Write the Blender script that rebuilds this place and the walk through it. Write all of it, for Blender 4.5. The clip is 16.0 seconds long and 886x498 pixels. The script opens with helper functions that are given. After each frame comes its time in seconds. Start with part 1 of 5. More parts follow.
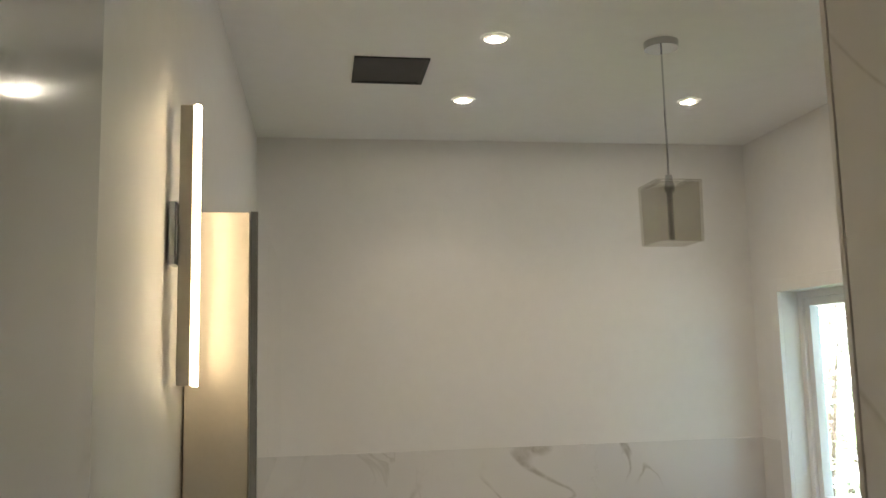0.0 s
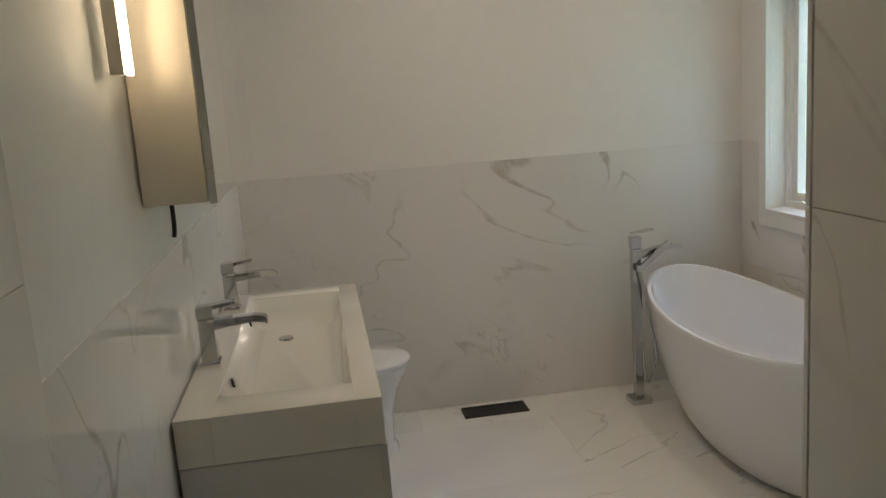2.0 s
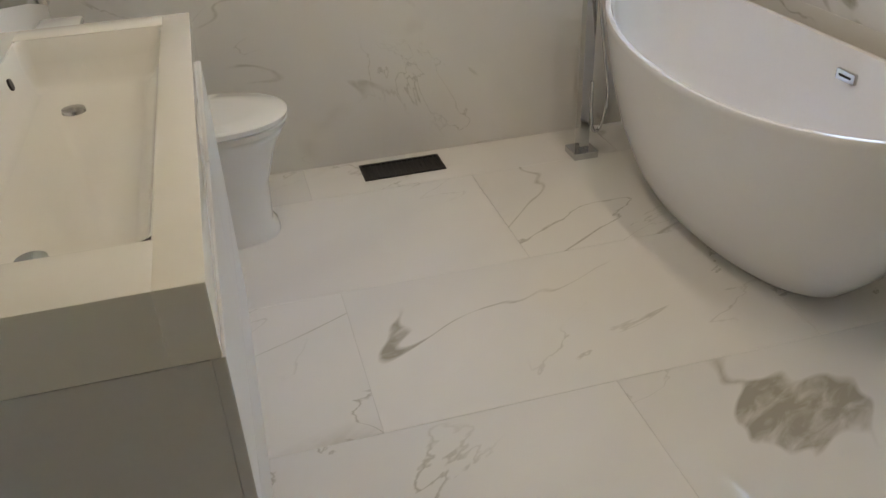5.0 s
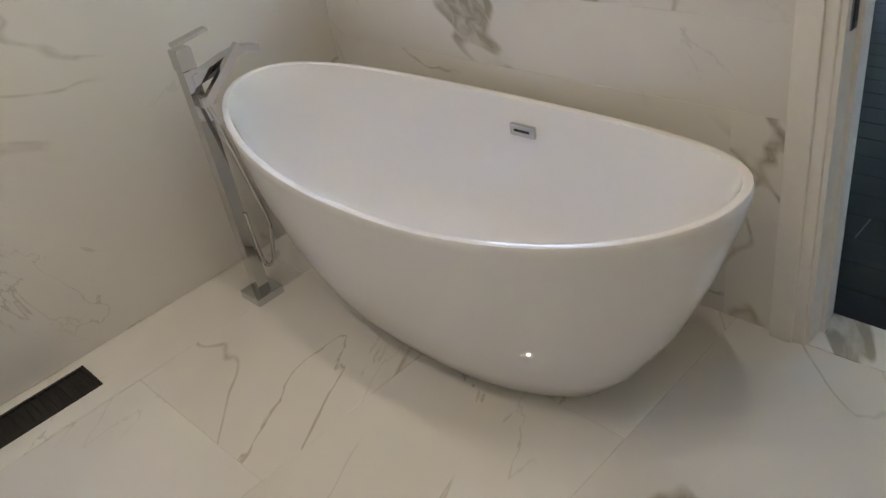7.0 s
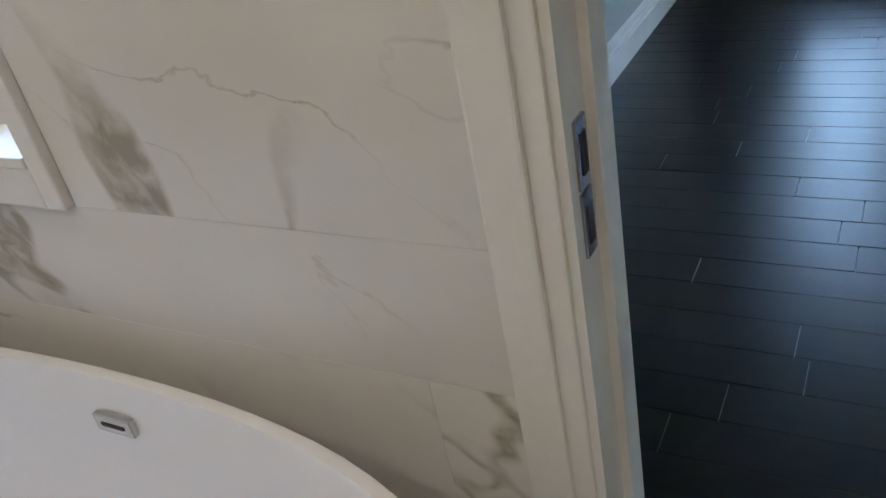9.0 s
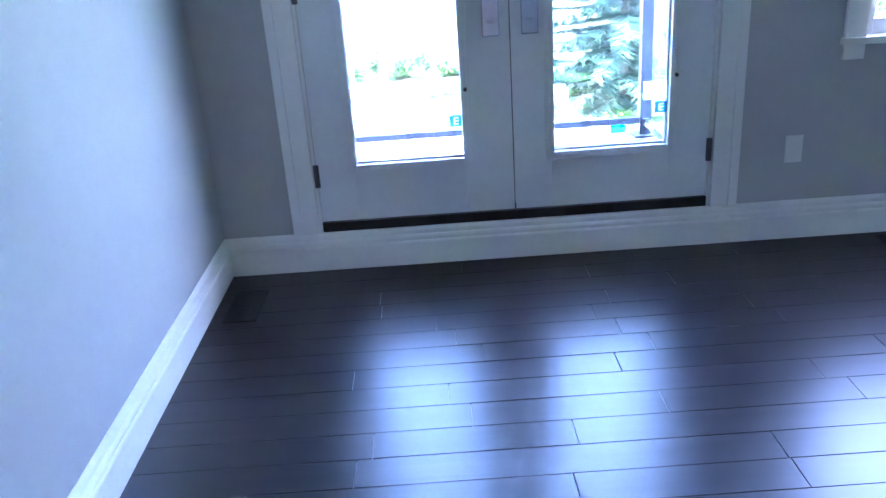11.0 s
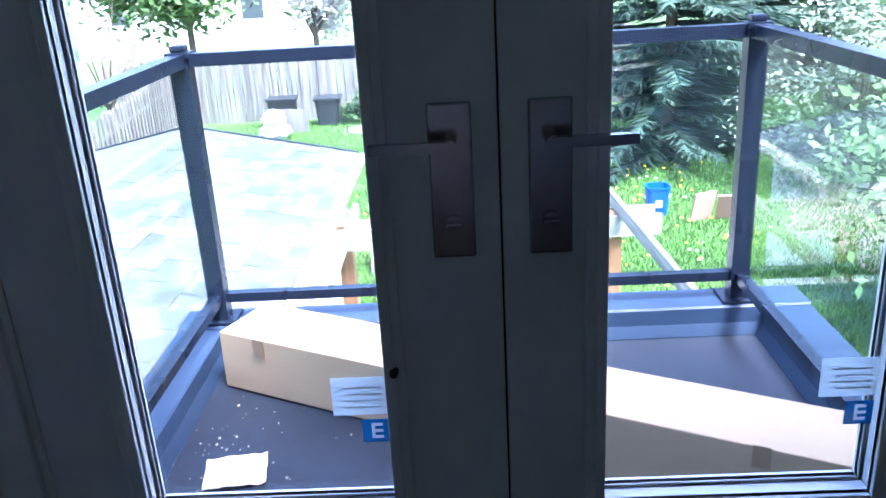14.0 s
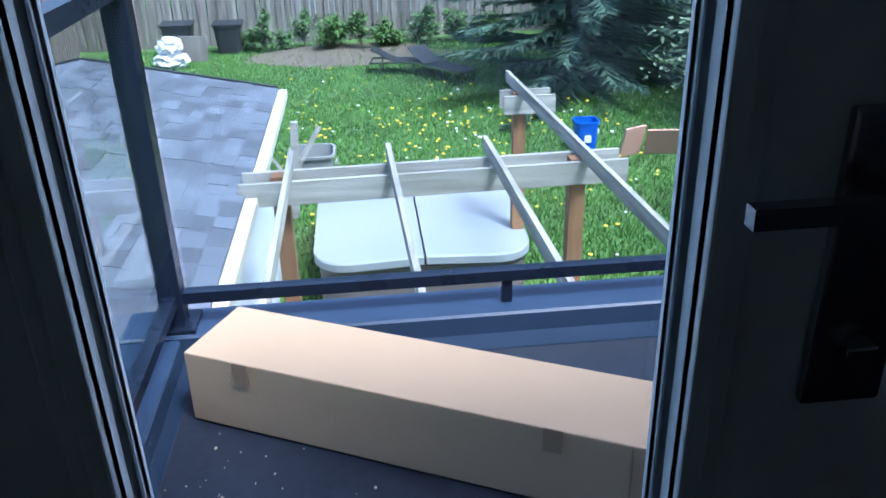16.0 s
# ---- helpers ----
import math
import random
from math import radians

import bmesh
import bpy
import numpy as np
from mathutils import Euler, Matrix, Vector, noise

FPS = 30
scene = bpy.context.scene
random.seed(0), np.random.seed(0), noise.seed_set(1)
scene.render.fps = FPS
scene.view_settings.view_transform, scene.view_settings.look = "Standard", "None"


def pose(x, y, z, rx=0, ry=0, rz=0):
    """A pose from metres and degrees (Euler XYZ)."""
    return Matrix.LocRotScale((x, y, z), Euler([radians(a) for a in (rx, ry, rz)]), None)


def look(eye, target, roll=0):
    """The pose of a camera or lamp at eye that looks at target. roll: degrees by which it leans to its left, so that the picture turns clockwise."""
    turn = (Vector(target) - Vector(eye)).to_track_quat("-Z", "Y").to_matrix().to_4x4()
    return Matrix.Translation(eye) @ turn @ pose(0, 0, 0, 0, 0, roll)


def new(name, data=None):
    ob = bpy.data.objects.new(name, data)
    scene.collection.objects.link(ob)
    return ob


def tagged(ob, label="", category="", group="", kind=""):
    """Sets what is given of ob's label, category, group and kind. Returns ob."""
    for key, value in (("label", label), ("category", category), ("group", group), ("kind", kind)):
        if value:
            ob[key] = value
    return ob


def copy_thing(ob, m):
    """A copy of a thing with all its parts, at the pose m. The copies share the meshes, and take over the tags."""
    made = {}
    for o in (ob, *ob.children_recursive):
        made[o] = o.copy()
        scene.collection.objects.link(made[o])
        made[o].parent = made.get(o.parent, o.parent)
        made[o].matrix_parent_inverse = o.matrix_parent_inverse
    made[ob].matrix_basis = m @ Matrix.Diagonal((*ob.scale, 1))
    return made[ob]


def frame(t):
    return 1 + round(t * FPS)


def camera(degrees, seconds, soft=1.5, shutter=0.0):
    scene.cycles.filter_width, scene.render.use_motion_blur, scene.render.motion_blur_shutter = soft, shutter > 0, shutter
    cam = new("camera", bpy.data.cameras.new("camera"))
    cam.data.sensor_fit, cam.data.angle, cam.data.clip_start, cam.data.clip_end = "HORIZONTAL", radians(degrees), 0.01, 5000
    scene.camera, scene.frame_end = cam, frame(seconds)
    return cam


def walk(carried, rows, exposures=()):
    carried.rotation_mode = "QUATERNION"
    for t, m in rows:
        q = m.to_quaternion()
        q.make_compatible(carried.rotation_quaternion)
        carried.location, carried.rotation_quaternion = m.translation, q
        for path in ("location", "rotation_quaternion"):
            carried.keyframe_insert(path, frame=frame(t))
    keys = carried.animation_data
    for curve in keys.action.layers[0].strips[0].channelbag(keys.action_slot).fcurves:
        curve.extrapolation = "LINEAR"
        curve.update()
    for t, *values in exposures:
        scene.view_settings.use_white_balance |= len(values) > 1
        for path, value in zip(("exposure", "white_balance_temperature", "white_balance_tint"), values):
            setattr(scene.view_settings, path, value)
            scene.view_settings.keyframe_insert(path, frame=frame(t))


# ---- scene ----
cam = camera(57.0, 16.0)
PATH = [
    (0, (0.305, -1.894, 1.756), (0.605, 0.067, 2.007), -1.3),
    (0.5, (0.384, -2.017, 1.735), (0.635, -0.033, 1.702), -1.3),
    (1, (0.390, -1.971, 1.701), (0.656, -0.001, 1.489), -1.3),
    (1.5, (0.409, -1.951, 1.656), (0.659, 0.011, 1.359), -1.7),
    (2, (0.397, -1.851, 1.618), (0.677, 0.095, 1.248), -4.1),
    (2.5, (0.380, -1.701, 1.596), (0.735, 0.220, 1.166), -4.2),
    (3, (0.424, -1.558, 1.569), (0.743, 0.357, 1.086), -5.2),
    (3.5, (0.518, -1.389, 1.548), (0.699, 0.503, 0.925), -5.5),
    (4, (0.519, -1.195, 1.511), (0.795, 0.606, 0.685), -4.0),
    (4.5, (0.483, -1.023, 1.489), (0.880, 0.609, 0.403), -2.2),
    (5, (0.566, -0.879, 1.476), (0.991, 0.765, 0.419), -2.4),
    (5.2, (0.600, -0.825, 1.465), (1.173, 0.757, 0.384), -2.1),
    (7.3, (1.015, -0.115, 1.532), (2.115, 1.140, 0.430), -11.1),
    (7.5, (1.109, -0.061, 1.523), (2.218, 1.162, 0.395), -11.2),
    (8, (1.341, 0.083, 1.495), (2.588, 1.157, 0.358), -11.7),
    (8.5, (1.646, 0.097, 1.425), (2.983, 1.129, 0.354), -12.0),
    (9, (1.907, 0.127, 1.351), (3.343, 1.07, 0.328), -12.3),
    (9.5, (2.084, 0.175, 1.314), (3.769, 0.728, 0.39), -16.0),
    (10, (2.620, 0.300, 1.380), (4.413, 0.548, 0.529), -10.5),
    (12.3, (4.274, 0.057, 1.450), (6.124, -0.070, 0.699), -2.9),
    (12.5, (4.438, -0.004, 1.418), (6.275, -0.160, 0.642), -3.0),
    (13, (4.882, -0.060, 1.428), (6.728, -0.107, 0.661), -0.5),
    (13.2, (5.034, -0.042, 1.421), (6.891, -0.064, 0.676), 0.2),
    (13.5, (5.272, 0.010, 1.444), (7.135, -0.061, 0.720), -1.3),
    (13.7, (5.380, -0.007, 1.441), (7.243, -0.079, 0.715), -2.2),
    (14, (5.585, 0.000, 1.454), (7.460, 0.067, 0.761), -3.3),
    (14.5, (5.864, 0.102, 1.427), (7.709, 0.199, 0.661), -0.2),
    (15, (6.041, 0.301, 1.430), (7.885, 0.287, 0.656), -2.1),
    (15.2, (6.103, 0.353, 1.426), (7.930, 0.302, 0.613), -1.3),
    (15.5, (6.196, 0.378, 1.398), (8.043, 0.347, 0.630), -3.2),
    (16, (6.315, 0.405, 1.394), (8.112, 0.239, 0.532), -1.6),
]
EXPOSURES = [(0.0, 4.45, 6800, 14), (0.5, 4.35, 6800, 14), (1.0, 4.38, 6800, 14), (2.0, 4.25, 6750, 14), (3.0, 4.63, 6750, 14), (8.0, 4.72, 6650, 14), (9.0, 4.62, 6300, 14), (9.5, 5.1, 5750, 18), (10.1, 5.9, 5020, 26),
             (12.3, 6.2, 5400, 36), (12.5, 6.15, 5450, 36), (13.2, 5.4, 5450, 36), (13.7, 4.1, 5400, 36), (14.0, 3.5, 5350, 36), (14.5, 2.95, 5300, 34), (15.2, 2.3, 5250, 30), (16.0, 1.85, 5250, 28)]
walk(cam, [(t, look(eye, target, roll)) for t, eye, target, roll in PATH], EXPOSURES)

# ---------------------------------------------------------------- light
SUN_ELEVATION, SUN_TURN = 58.0, 205.0
world = bpy.data.worlds.new("sky")
scene.world = world
world.use_nodes = True
wn = world.node_tree.nodes
sky = wn.new("ShaderNodeTexSky")
sky.sky_type, sky.sun_disc = "NISHITA", False
sky.sun_elevation, sky.sun_rotation = radians(SUN_ELEVATION), radians(SUN_TURN)
sky.air_density, sky.dust_density = 1.0, 4.0
wn["Background"].inputs["Strength"].default_value = 0.15
world.node_tree.links.new(sky.outputs["Color"], wn["Background"].inputs["Color"])
sun = new("sun", bpy.data.lights.new("sun", "SUN"))
sun.data.energy, sun.data.angle, sun.data.color = 2.6, radians(14), (1.0, 0.96, 0.9)
sun.matrix_world = look((0, 0, 30), (14, 9, 0))

BATH_W, BATH_E, BATH_N, BATH_S = 0.0, 2.61, 2.197, -2.9
CEIL = 2.85
WAIN = 1.275
BED_W, BED_E, BED_N, BED_S = 2.75, 6.855, 1.242, -3.1
GROUND = -3.3

WARM = (1.0, 0.83, 0.62)
DOWNLIGHTS = [(0.92, 0.80), (0.93, 1.51), (1.95, 0.35), (1.95, 1.45)]
for dx, dy in DOWNLIGHTS:
    l = bpy.data.lights.new("downlight_beam", "SPOT")
    l.energy, l.color, l.spot_size, l.spot_blend, l.shadow_soft_size = 0.45, WARM, radians(125), 0.7, 0.035
    ob = new("downlight_beam", l)
    ob.matrix_world = look((dx, dy, CEIL - 0.02), (dx, dy, 0))
# ---------------------------------------------------------------- mesh helpers
def bx(bm, x0, y0, z0, x1, y1, z1, bevel=0.0):
    r = bmesh.ops.create_cube(bm, size=1)
    vs = r["verts"]
    for v in vs:
        v.co = ((x0 + x1) / 2 + v.co.x * (x1 - x0), (y0 + y1) / 2 + v.co.y * (y1 - y0), (z0 + z1) / 2 + v.co.z * (z1 - z0))
    if bevel:
        es = list({e for v in vs for e in v.link_edges})
        bmesh.ops.bevel(bm, geom=es, offset=bevel, segments=2, affect="EDGES", profile=0.6)
    return bm

def rod(bm, p0, p1, r0, r1=None, n=12):
    p0, p1 = Vector(p0), Vector(p1)
    r1 = r0 if r1 is None else r1
    m = Matrix.Translation((p0 + p1) / 2) @ (p1 - p0).to_track_quat("Z", "Y").to_matrix().to_4x4()
    bmesh.ops.create_cone(bm, cap_ends=True, segments=n, radius1=r0, radius2=r1, depth=(p1 - p0).length, matrix=m)
    return bm

def loft(bm, rings, close=True, cap0=False, cap1=False):
    rows = [[bm.verts.new(p) for p in r] for r in rings]
    for a, b in zip(rows, rows[1:]):
        n = len(a)
        for i in range(n if close else n - 1):
            j = (i + 1) % n
            bm.faces.new((a[i], a[j], b[j], b[i]))
    if cap0:
        bm.faces.new(rows[0][::-1])
    if cap1:
        bm.faces.new(rows[-1])
    return bm

def beam(bm, p0, p1, w, h, bevel=0.0):
    """A squared timber from p0 to p1, w wide and h high."""
    p0, p1 = Vector(p0), Vector(p1)
    d = (p1 - p0).normalized()
    up = Vector((0, 0, 1)) if abs(d.z) < 0.9 else Vector((1, 0, 0))
    s = d.cross(up).normalized()
    u = s.cross(d)
    r = [[p + s * a * w / 2 + u * b * h / 2 for a, b in ((-1, -1), (1, -1), (1, 1), (-1, 1))] for p in (p0, p1)]
    return loft(bm, r, True, True, True)

def mesh_of(bm, name, smooth=False, mat=None):
    bmesh.ops.recalc_face_normals(bm, faces=bm.faces[:])
    me = bpy.data.meshes.new(name)
    bm.to_mesh(me)
    bm.free()
    if smooth:
        for p in me.polygons:
            p.use_smooth = True
        me.set_sharp_from_angle(angle=radians(35))
    if mat:
        me.materials.append(mat)
    return me

def part(name, bm, mat, parent, label="", smooth=False):
    ob = new(name, mesh_of(bm, name, smooth, mat))
    ob.parent = parent
    if label:
        tagged(ob, label)
    return ob

def solid(name, bm, mat, label, category, kind="", group="", smooth=False):
    return tagged(new(name, mesh_of(bm, name, smooth, mat)), label, category, group, kind)

def empty(name, label, category, group="", kind="", at=(0, 0, 0)):
    ob = tagged(new(name), label, category, group, kind)
    ob.location = at
    return ob

def B(*a, **k):
    return bx(bmesh.new(), *a, **k)

def curve(name, points, r, mat, parent):
    """A round bent tube through the points, as a mesh."""
    bm = bmesh.new()
    pts = [Vector(p) for p in points]
    fine = []
    for i in range(len(pts) - 1):
        a, b, c, d = pts[max(i - 1, 0)], pts[i], pts[i + 1], pts[min(i + 2, len(pts) - 1)]
        for k in range(6):
            t = k / 6
            fine.append(0.5 * ((2 * b) + (c - a) * t + (2 * a - 5 * b + 4 * c - d) * t * t + (3 * b - 3 * c + d - a) * t ** 3))
    fine.append(pts[-1])
    rings = []
    for i, p in enumerate(fine):
        d = (fine[min(i + 1, len(fine) - 1)] - fine[max(i - 1, 0)]).normalized()
        s = d.cross(Vector((0.3, 0.2, 1.0))).normalized()
        u = s.cross(d)
        rings.append([p + r * (math.cos(q) * s + math.sin(q) * u) for q in [k * math.tau / 8 for k in range(8)]])
    loft(bm, rings, True, True, True)
    return part(name, bm, mat, parent, smooth=True)

# ---------------------------------------------------------------- materials
def material(name):
    m = bpy.data.materials.new(name)
    m.use_nodes = True
    return m, m.node_tree.nodes, m.node_tree.links, m.node_tree.nodes["Principled BSDF"]

def plain(name, color, rough=0.5, metal=0.0, vary=0.06, scale=8.0, bump=0.0, bump_scale=120.0, coat=0.0, random_amount=0.0, gloss=0.5):
    """A surface of one colour with soft variation at two scales and fine relief."""
    m, n, l, p = material(name)
    n1, n2 = n.new("ShaderNodeTexNoise"), n.new("ShaderNodeTexNoise")
    n1.inputs["Scale"].default_value, n2.inputs["Scale"].default_value = scale, scale * 9
    n1.inputs["Detail"].default_value = 4
    geo = n.new("ShaderNodeNewGeometry")
    for k in (n1, n2):
        l.new(geo.outputs["Position"], k.inputs["Vector"])
    add = n.new("ShaderNodeMath")
    add.operation = "ADD"
    l.new(n1.outputs["Fac"], add.inputs[0])
    l.new(n2.outputs["Fac"], add.inputs[1])
    mp = n.new("ShaderNodeMapRange")
    mp.inputs["From Min"].default_value, mp.inputs["From Max"].default_value = 0.6, 1.4
    mp.inputs["To Min"].default_value, mp.inputs["To Max"].default_value = 1 - vary, 1 + vary
    l.new(add.outputs[0], mp.inputs["Value"])
    hsv = n.new("ShaderNodeHueSaturation")
    hsv.inputs["Color"].default_value = (*color, 1)
    l.new(mp.outputs[0], hsv.inputs["Value"])
    if random_amount:
        oi = n.new("ShaderNodeObjectInfo")
        r2 = n.new("ShaderNodeMapRange")
        r2.inputs["To Min"].default_value, r2.inputs["To Max"].default_value = 1 - random_amount, 1 + random_amount
        l.new(oi.outputs["Random"], r2.inputs["Value"])
        mu = n.new("ShaderNodeMath")
        mu.operation = "MULTIPLY"
        l.new(mp.outputs[0], mu.inputs[0])
        l.new(r2.outputs[0], mu.inputs[1])
        l.new(mu.outputs[0], hsv.inputs["Value"])
    l.new(hsv.outputs["Color"], p.inputs["Base Color"])
    p.inputs["Roughness"].default_value, p.inputs["Metallic"].default_value = rough, metal
    p.inputs["Coat Weight"].default_value, p.inputs["Specular IOR Level"].default_value = coat, gloss
    rr = n.new("ShaderNodeMapRange")
    rr.inputs["To Min"].default_value, rr.inputs["To Max"].default_value = rough * 0.85, min(1, rough * 1.15)
    l.new(n1.outputs["Fac"], rr.inputs["Value"])
    l.new(rr.outputs[0], p.inputs["Roughness"])
    if bump:
        nb = n.new("ShaderNodeTexNoise")
        nb.inputs["Scale"].default_value = bump_scale
        l.new(geo.outputs["Position"], nb.inputs["Vector"])
        b = n.new("ShaderNodeBump")
        b.inputs["Strength"].default_value, b.inputs["Distance"].default_value = bump, 0.004
        l.new(nb.outputs["Fac"], b.inputs["Height"])
        l.new(b.outputs["Normal"], p.inputs["Normal"])
    return m

def marble(name, rough, vein_amount, seed, wide=0.030, run=(0.577, -0.577, -0.577), squeeze=0.62):
    """White polished porcelain with sparse grey-beige veins; each tile takes its own stretch of the pattern."""
    m, n, l, p = material(name)
    geo, oi = n.new("ShaderNodeNewGeometry"), n.new("ShaderNodeObjectInfo")
    off = n.new("ShaderNodeVectorMath")
    off.operation = "MULTIPLY_ADD"
    comb = n.new("ShaderNodeCombineXYZ")
    for i in range(3):
        l.new(oi.outputs["Random"], comb.inputs[i])
    off.inputs[1].default_value = (17.0, 31.0, 23.0)
    l.new(comb.outputs[0], off.inputs[0])
    shift = n.new("ShaderNodeVectorMath")
    shift.inputs[1].default_value = (seed, seed * 1.7, seed * 0.6)
    l.new(geo.outputs["Position"], shift.inputs[0])
    l.new(shift.outputs[0], off.inputs[2])
    # draw the pattern out along the direction of the run
    along, back, drawn = (n.new("ShaderNodeVectorMath") for _ in range(3))
    along.operation, back.operation, drawn.operation = "DOT_PRODUCT", "SCALE", "SUBTRACT"
    along.inputs[1].default_value = run
    l.new(off.outputs[0], along.inputs[0])
    back.inputs[0].default_value = [c * squeeze for c in run]
    l.new(along.outputs["Value"], back.inputs["Scale"])
    l.new(off.outputs[0], drawn.inputs[0])
    l.new(back.outputs[0], drawn.inputs[1])
    def noise_node(scale, detail, distortion=0.0):
        k = n.new("ShaderNodeTexNoise")
        k.inputs["Scale"].default_value, k.inputs["Detail"].default_value, k.inputs["Distortion"].default_value = scale, detail, distortion
        l.new(drawn.outputs[0], k.inputs["Vector"])
        return k
    def band(src, centre, width):
        s = n.new("ShaderNodeMath")
        s.operation = "SUBTRACT"
        s.inputs[1].default_value = centre
        l.new(src, s.inputs[0])
        a = n.new("ShaderNodeMath")
        a.operation = "ABSOLUTE"
        l.new(s.outputs[0], a.inputs[0])
        r = n.new("ShaderNodeMapRange")
        r.inputs["From Min"].default_value, r.inputs["From Max"].default_value = 0.0, width
        r.inputs["To Min"].default_value, r.inputs["To Max"].default_value = 1.0, 0.0
        l.new(a.outputs[0], r.inputs["Value"])
        return r.outputs[0]
    def times(a, b):
        k = n.new("ShaderNodeMath")
        k.operation = "MULTIPLY"
        for i, v in enumerate((a, b)):
            if isinstance(v, float):
                k.inputs[i].default_value = v
            else:
                l.new(v, k.inputs[i])
        return k.outputs[0]
    def step(src, lo, hi):
        r = n.new("ShaderNodeMapRange")
        r.inputs["From Min"].default_value, r.inputs["From Max"].default_value = lo, hi
        l.new(src, r.inputs["Value"])
        return r.outputs[0]
    def patch(src, centre, thick, thin, wide, edge):
        """A vein of uneven width with crisp edges."""
        w = n.new("ShaderNodeMapRange")
        w.inputs["From Min"].default_value, w.inputs["From Max"].default_value = 0.50, 0.68
        w.inputs["To Min"].default_value, w.inputs["To Max"].default_value = thin, wide
        l.new(thick, w.inputs["Value"])
        s = n.new("ShaderNodeMath")
        s.operation = "SUBTRACT"
        s.inputs[1].default_value = centre
        l.new(src, s.inputs[0])
        a = n.new("ShaderNodeMath")
        a.operation = "ABSOLUTE"
        l.new(s.outputs[0], a.inputs[0])
        d = n.new("ShaderNodeMath")
        d.operation = "SUBTRACT"
        l.new(a.outputs[0], d.inputs[0])
        l.new(w.outputs[0], d.inputs[1])
        r = n.new("ShaderNodeMapRange")
        r.inputs["From Min"].default_value, r.inputs["From Max"].default_value = -edge, edge
        r.inputs["To Min"].default_value, r.inputs["To Max"].default_value = 1.0, 0.0
        l.new(d.outputs[0], r.inputs["Value"])
        return r.outputs[0]
    grain = step(noise_node(26, 4, 0.5).outputs["Fac"], 0.15, 0.6)
    wedge = patch(noise_node(1.0, 4, 0.7).outputs["Fac"], 0.5, noise_node(2.6, 2).outputs["Fac"], 0.0015, wide, 0.004)
    v1 = times(times(wedge, grain), step(noise_node(1.5, 2).outputs["Fac"], 0.45, 0.52))
    v2 = times(band(noise_node(2.3, 6, 1.2).outputs["Fac"], 0.52, 0.006), step(noise_node(1.3, 3).outputs["Fac"], 0.52, 0.62))
    v3 = times(band(noise_node(0.8, 4, 0.5).outputs["Fac"], 0.46, 0.035), step(noise_node(2.9, 3, 0.4).outputs["Fac"], 0.58, 0.66))
    top = n.new("ShaderNodeMath")
    top.operation = "MAXIMUM"
    l.new(v1, top.inputs[0])
    l.new(times(v2, 0.7), top.inputs[1])
    top2 = n.new("ShaderNodeMath")
    top2.operation = "MAXIMUM"
    l.new(top.outputs[0], top2.inputs[0])
    l.new(times(v3, 0.25), top2.inputs[1])
    fac = times(top2.outputs[0], vein_amount)
    cloud = n.new("ShaderNodeMix")
    cloud.data_type = "RGBA"
    cloud.inputs["A"].default_value, cloud.inputs["B"].default_value = (0.80, 0.785, 0.75, 1), (0.72, 0.71, 0.69, 1)
    l.new(step(noise_node(1.2, 3, 0.3).outputs["Fac"], 0.4, 0.65), cloud.inputs["Factor"])
    mix = n.new("ShaderNodeMix")
    mix.data_type = "RGBA"
    mix.inputs["B"].default_value = (0.36, 0.335, 0.275, 1)
    l.new(fac, mix.inputs["Factor"])
    l.new(cloud.outputs["Result"], mix.inputs["A"])
    l.new(mix.outputs["Result"], p.inputs["Base Color"])
    rr = n.new("ShaderNodeMapRange")
    rr.inputs["To Min"].default_value, rr.inputs["To Max"].default_value = rough * 0.7, rough * 1.4
    l.new(noise_node(6, 3).outputs["Fac"], rr.inputs["Value"])
    l.new(rr.outputs[0], p.inputs["Roughness"])
    return m

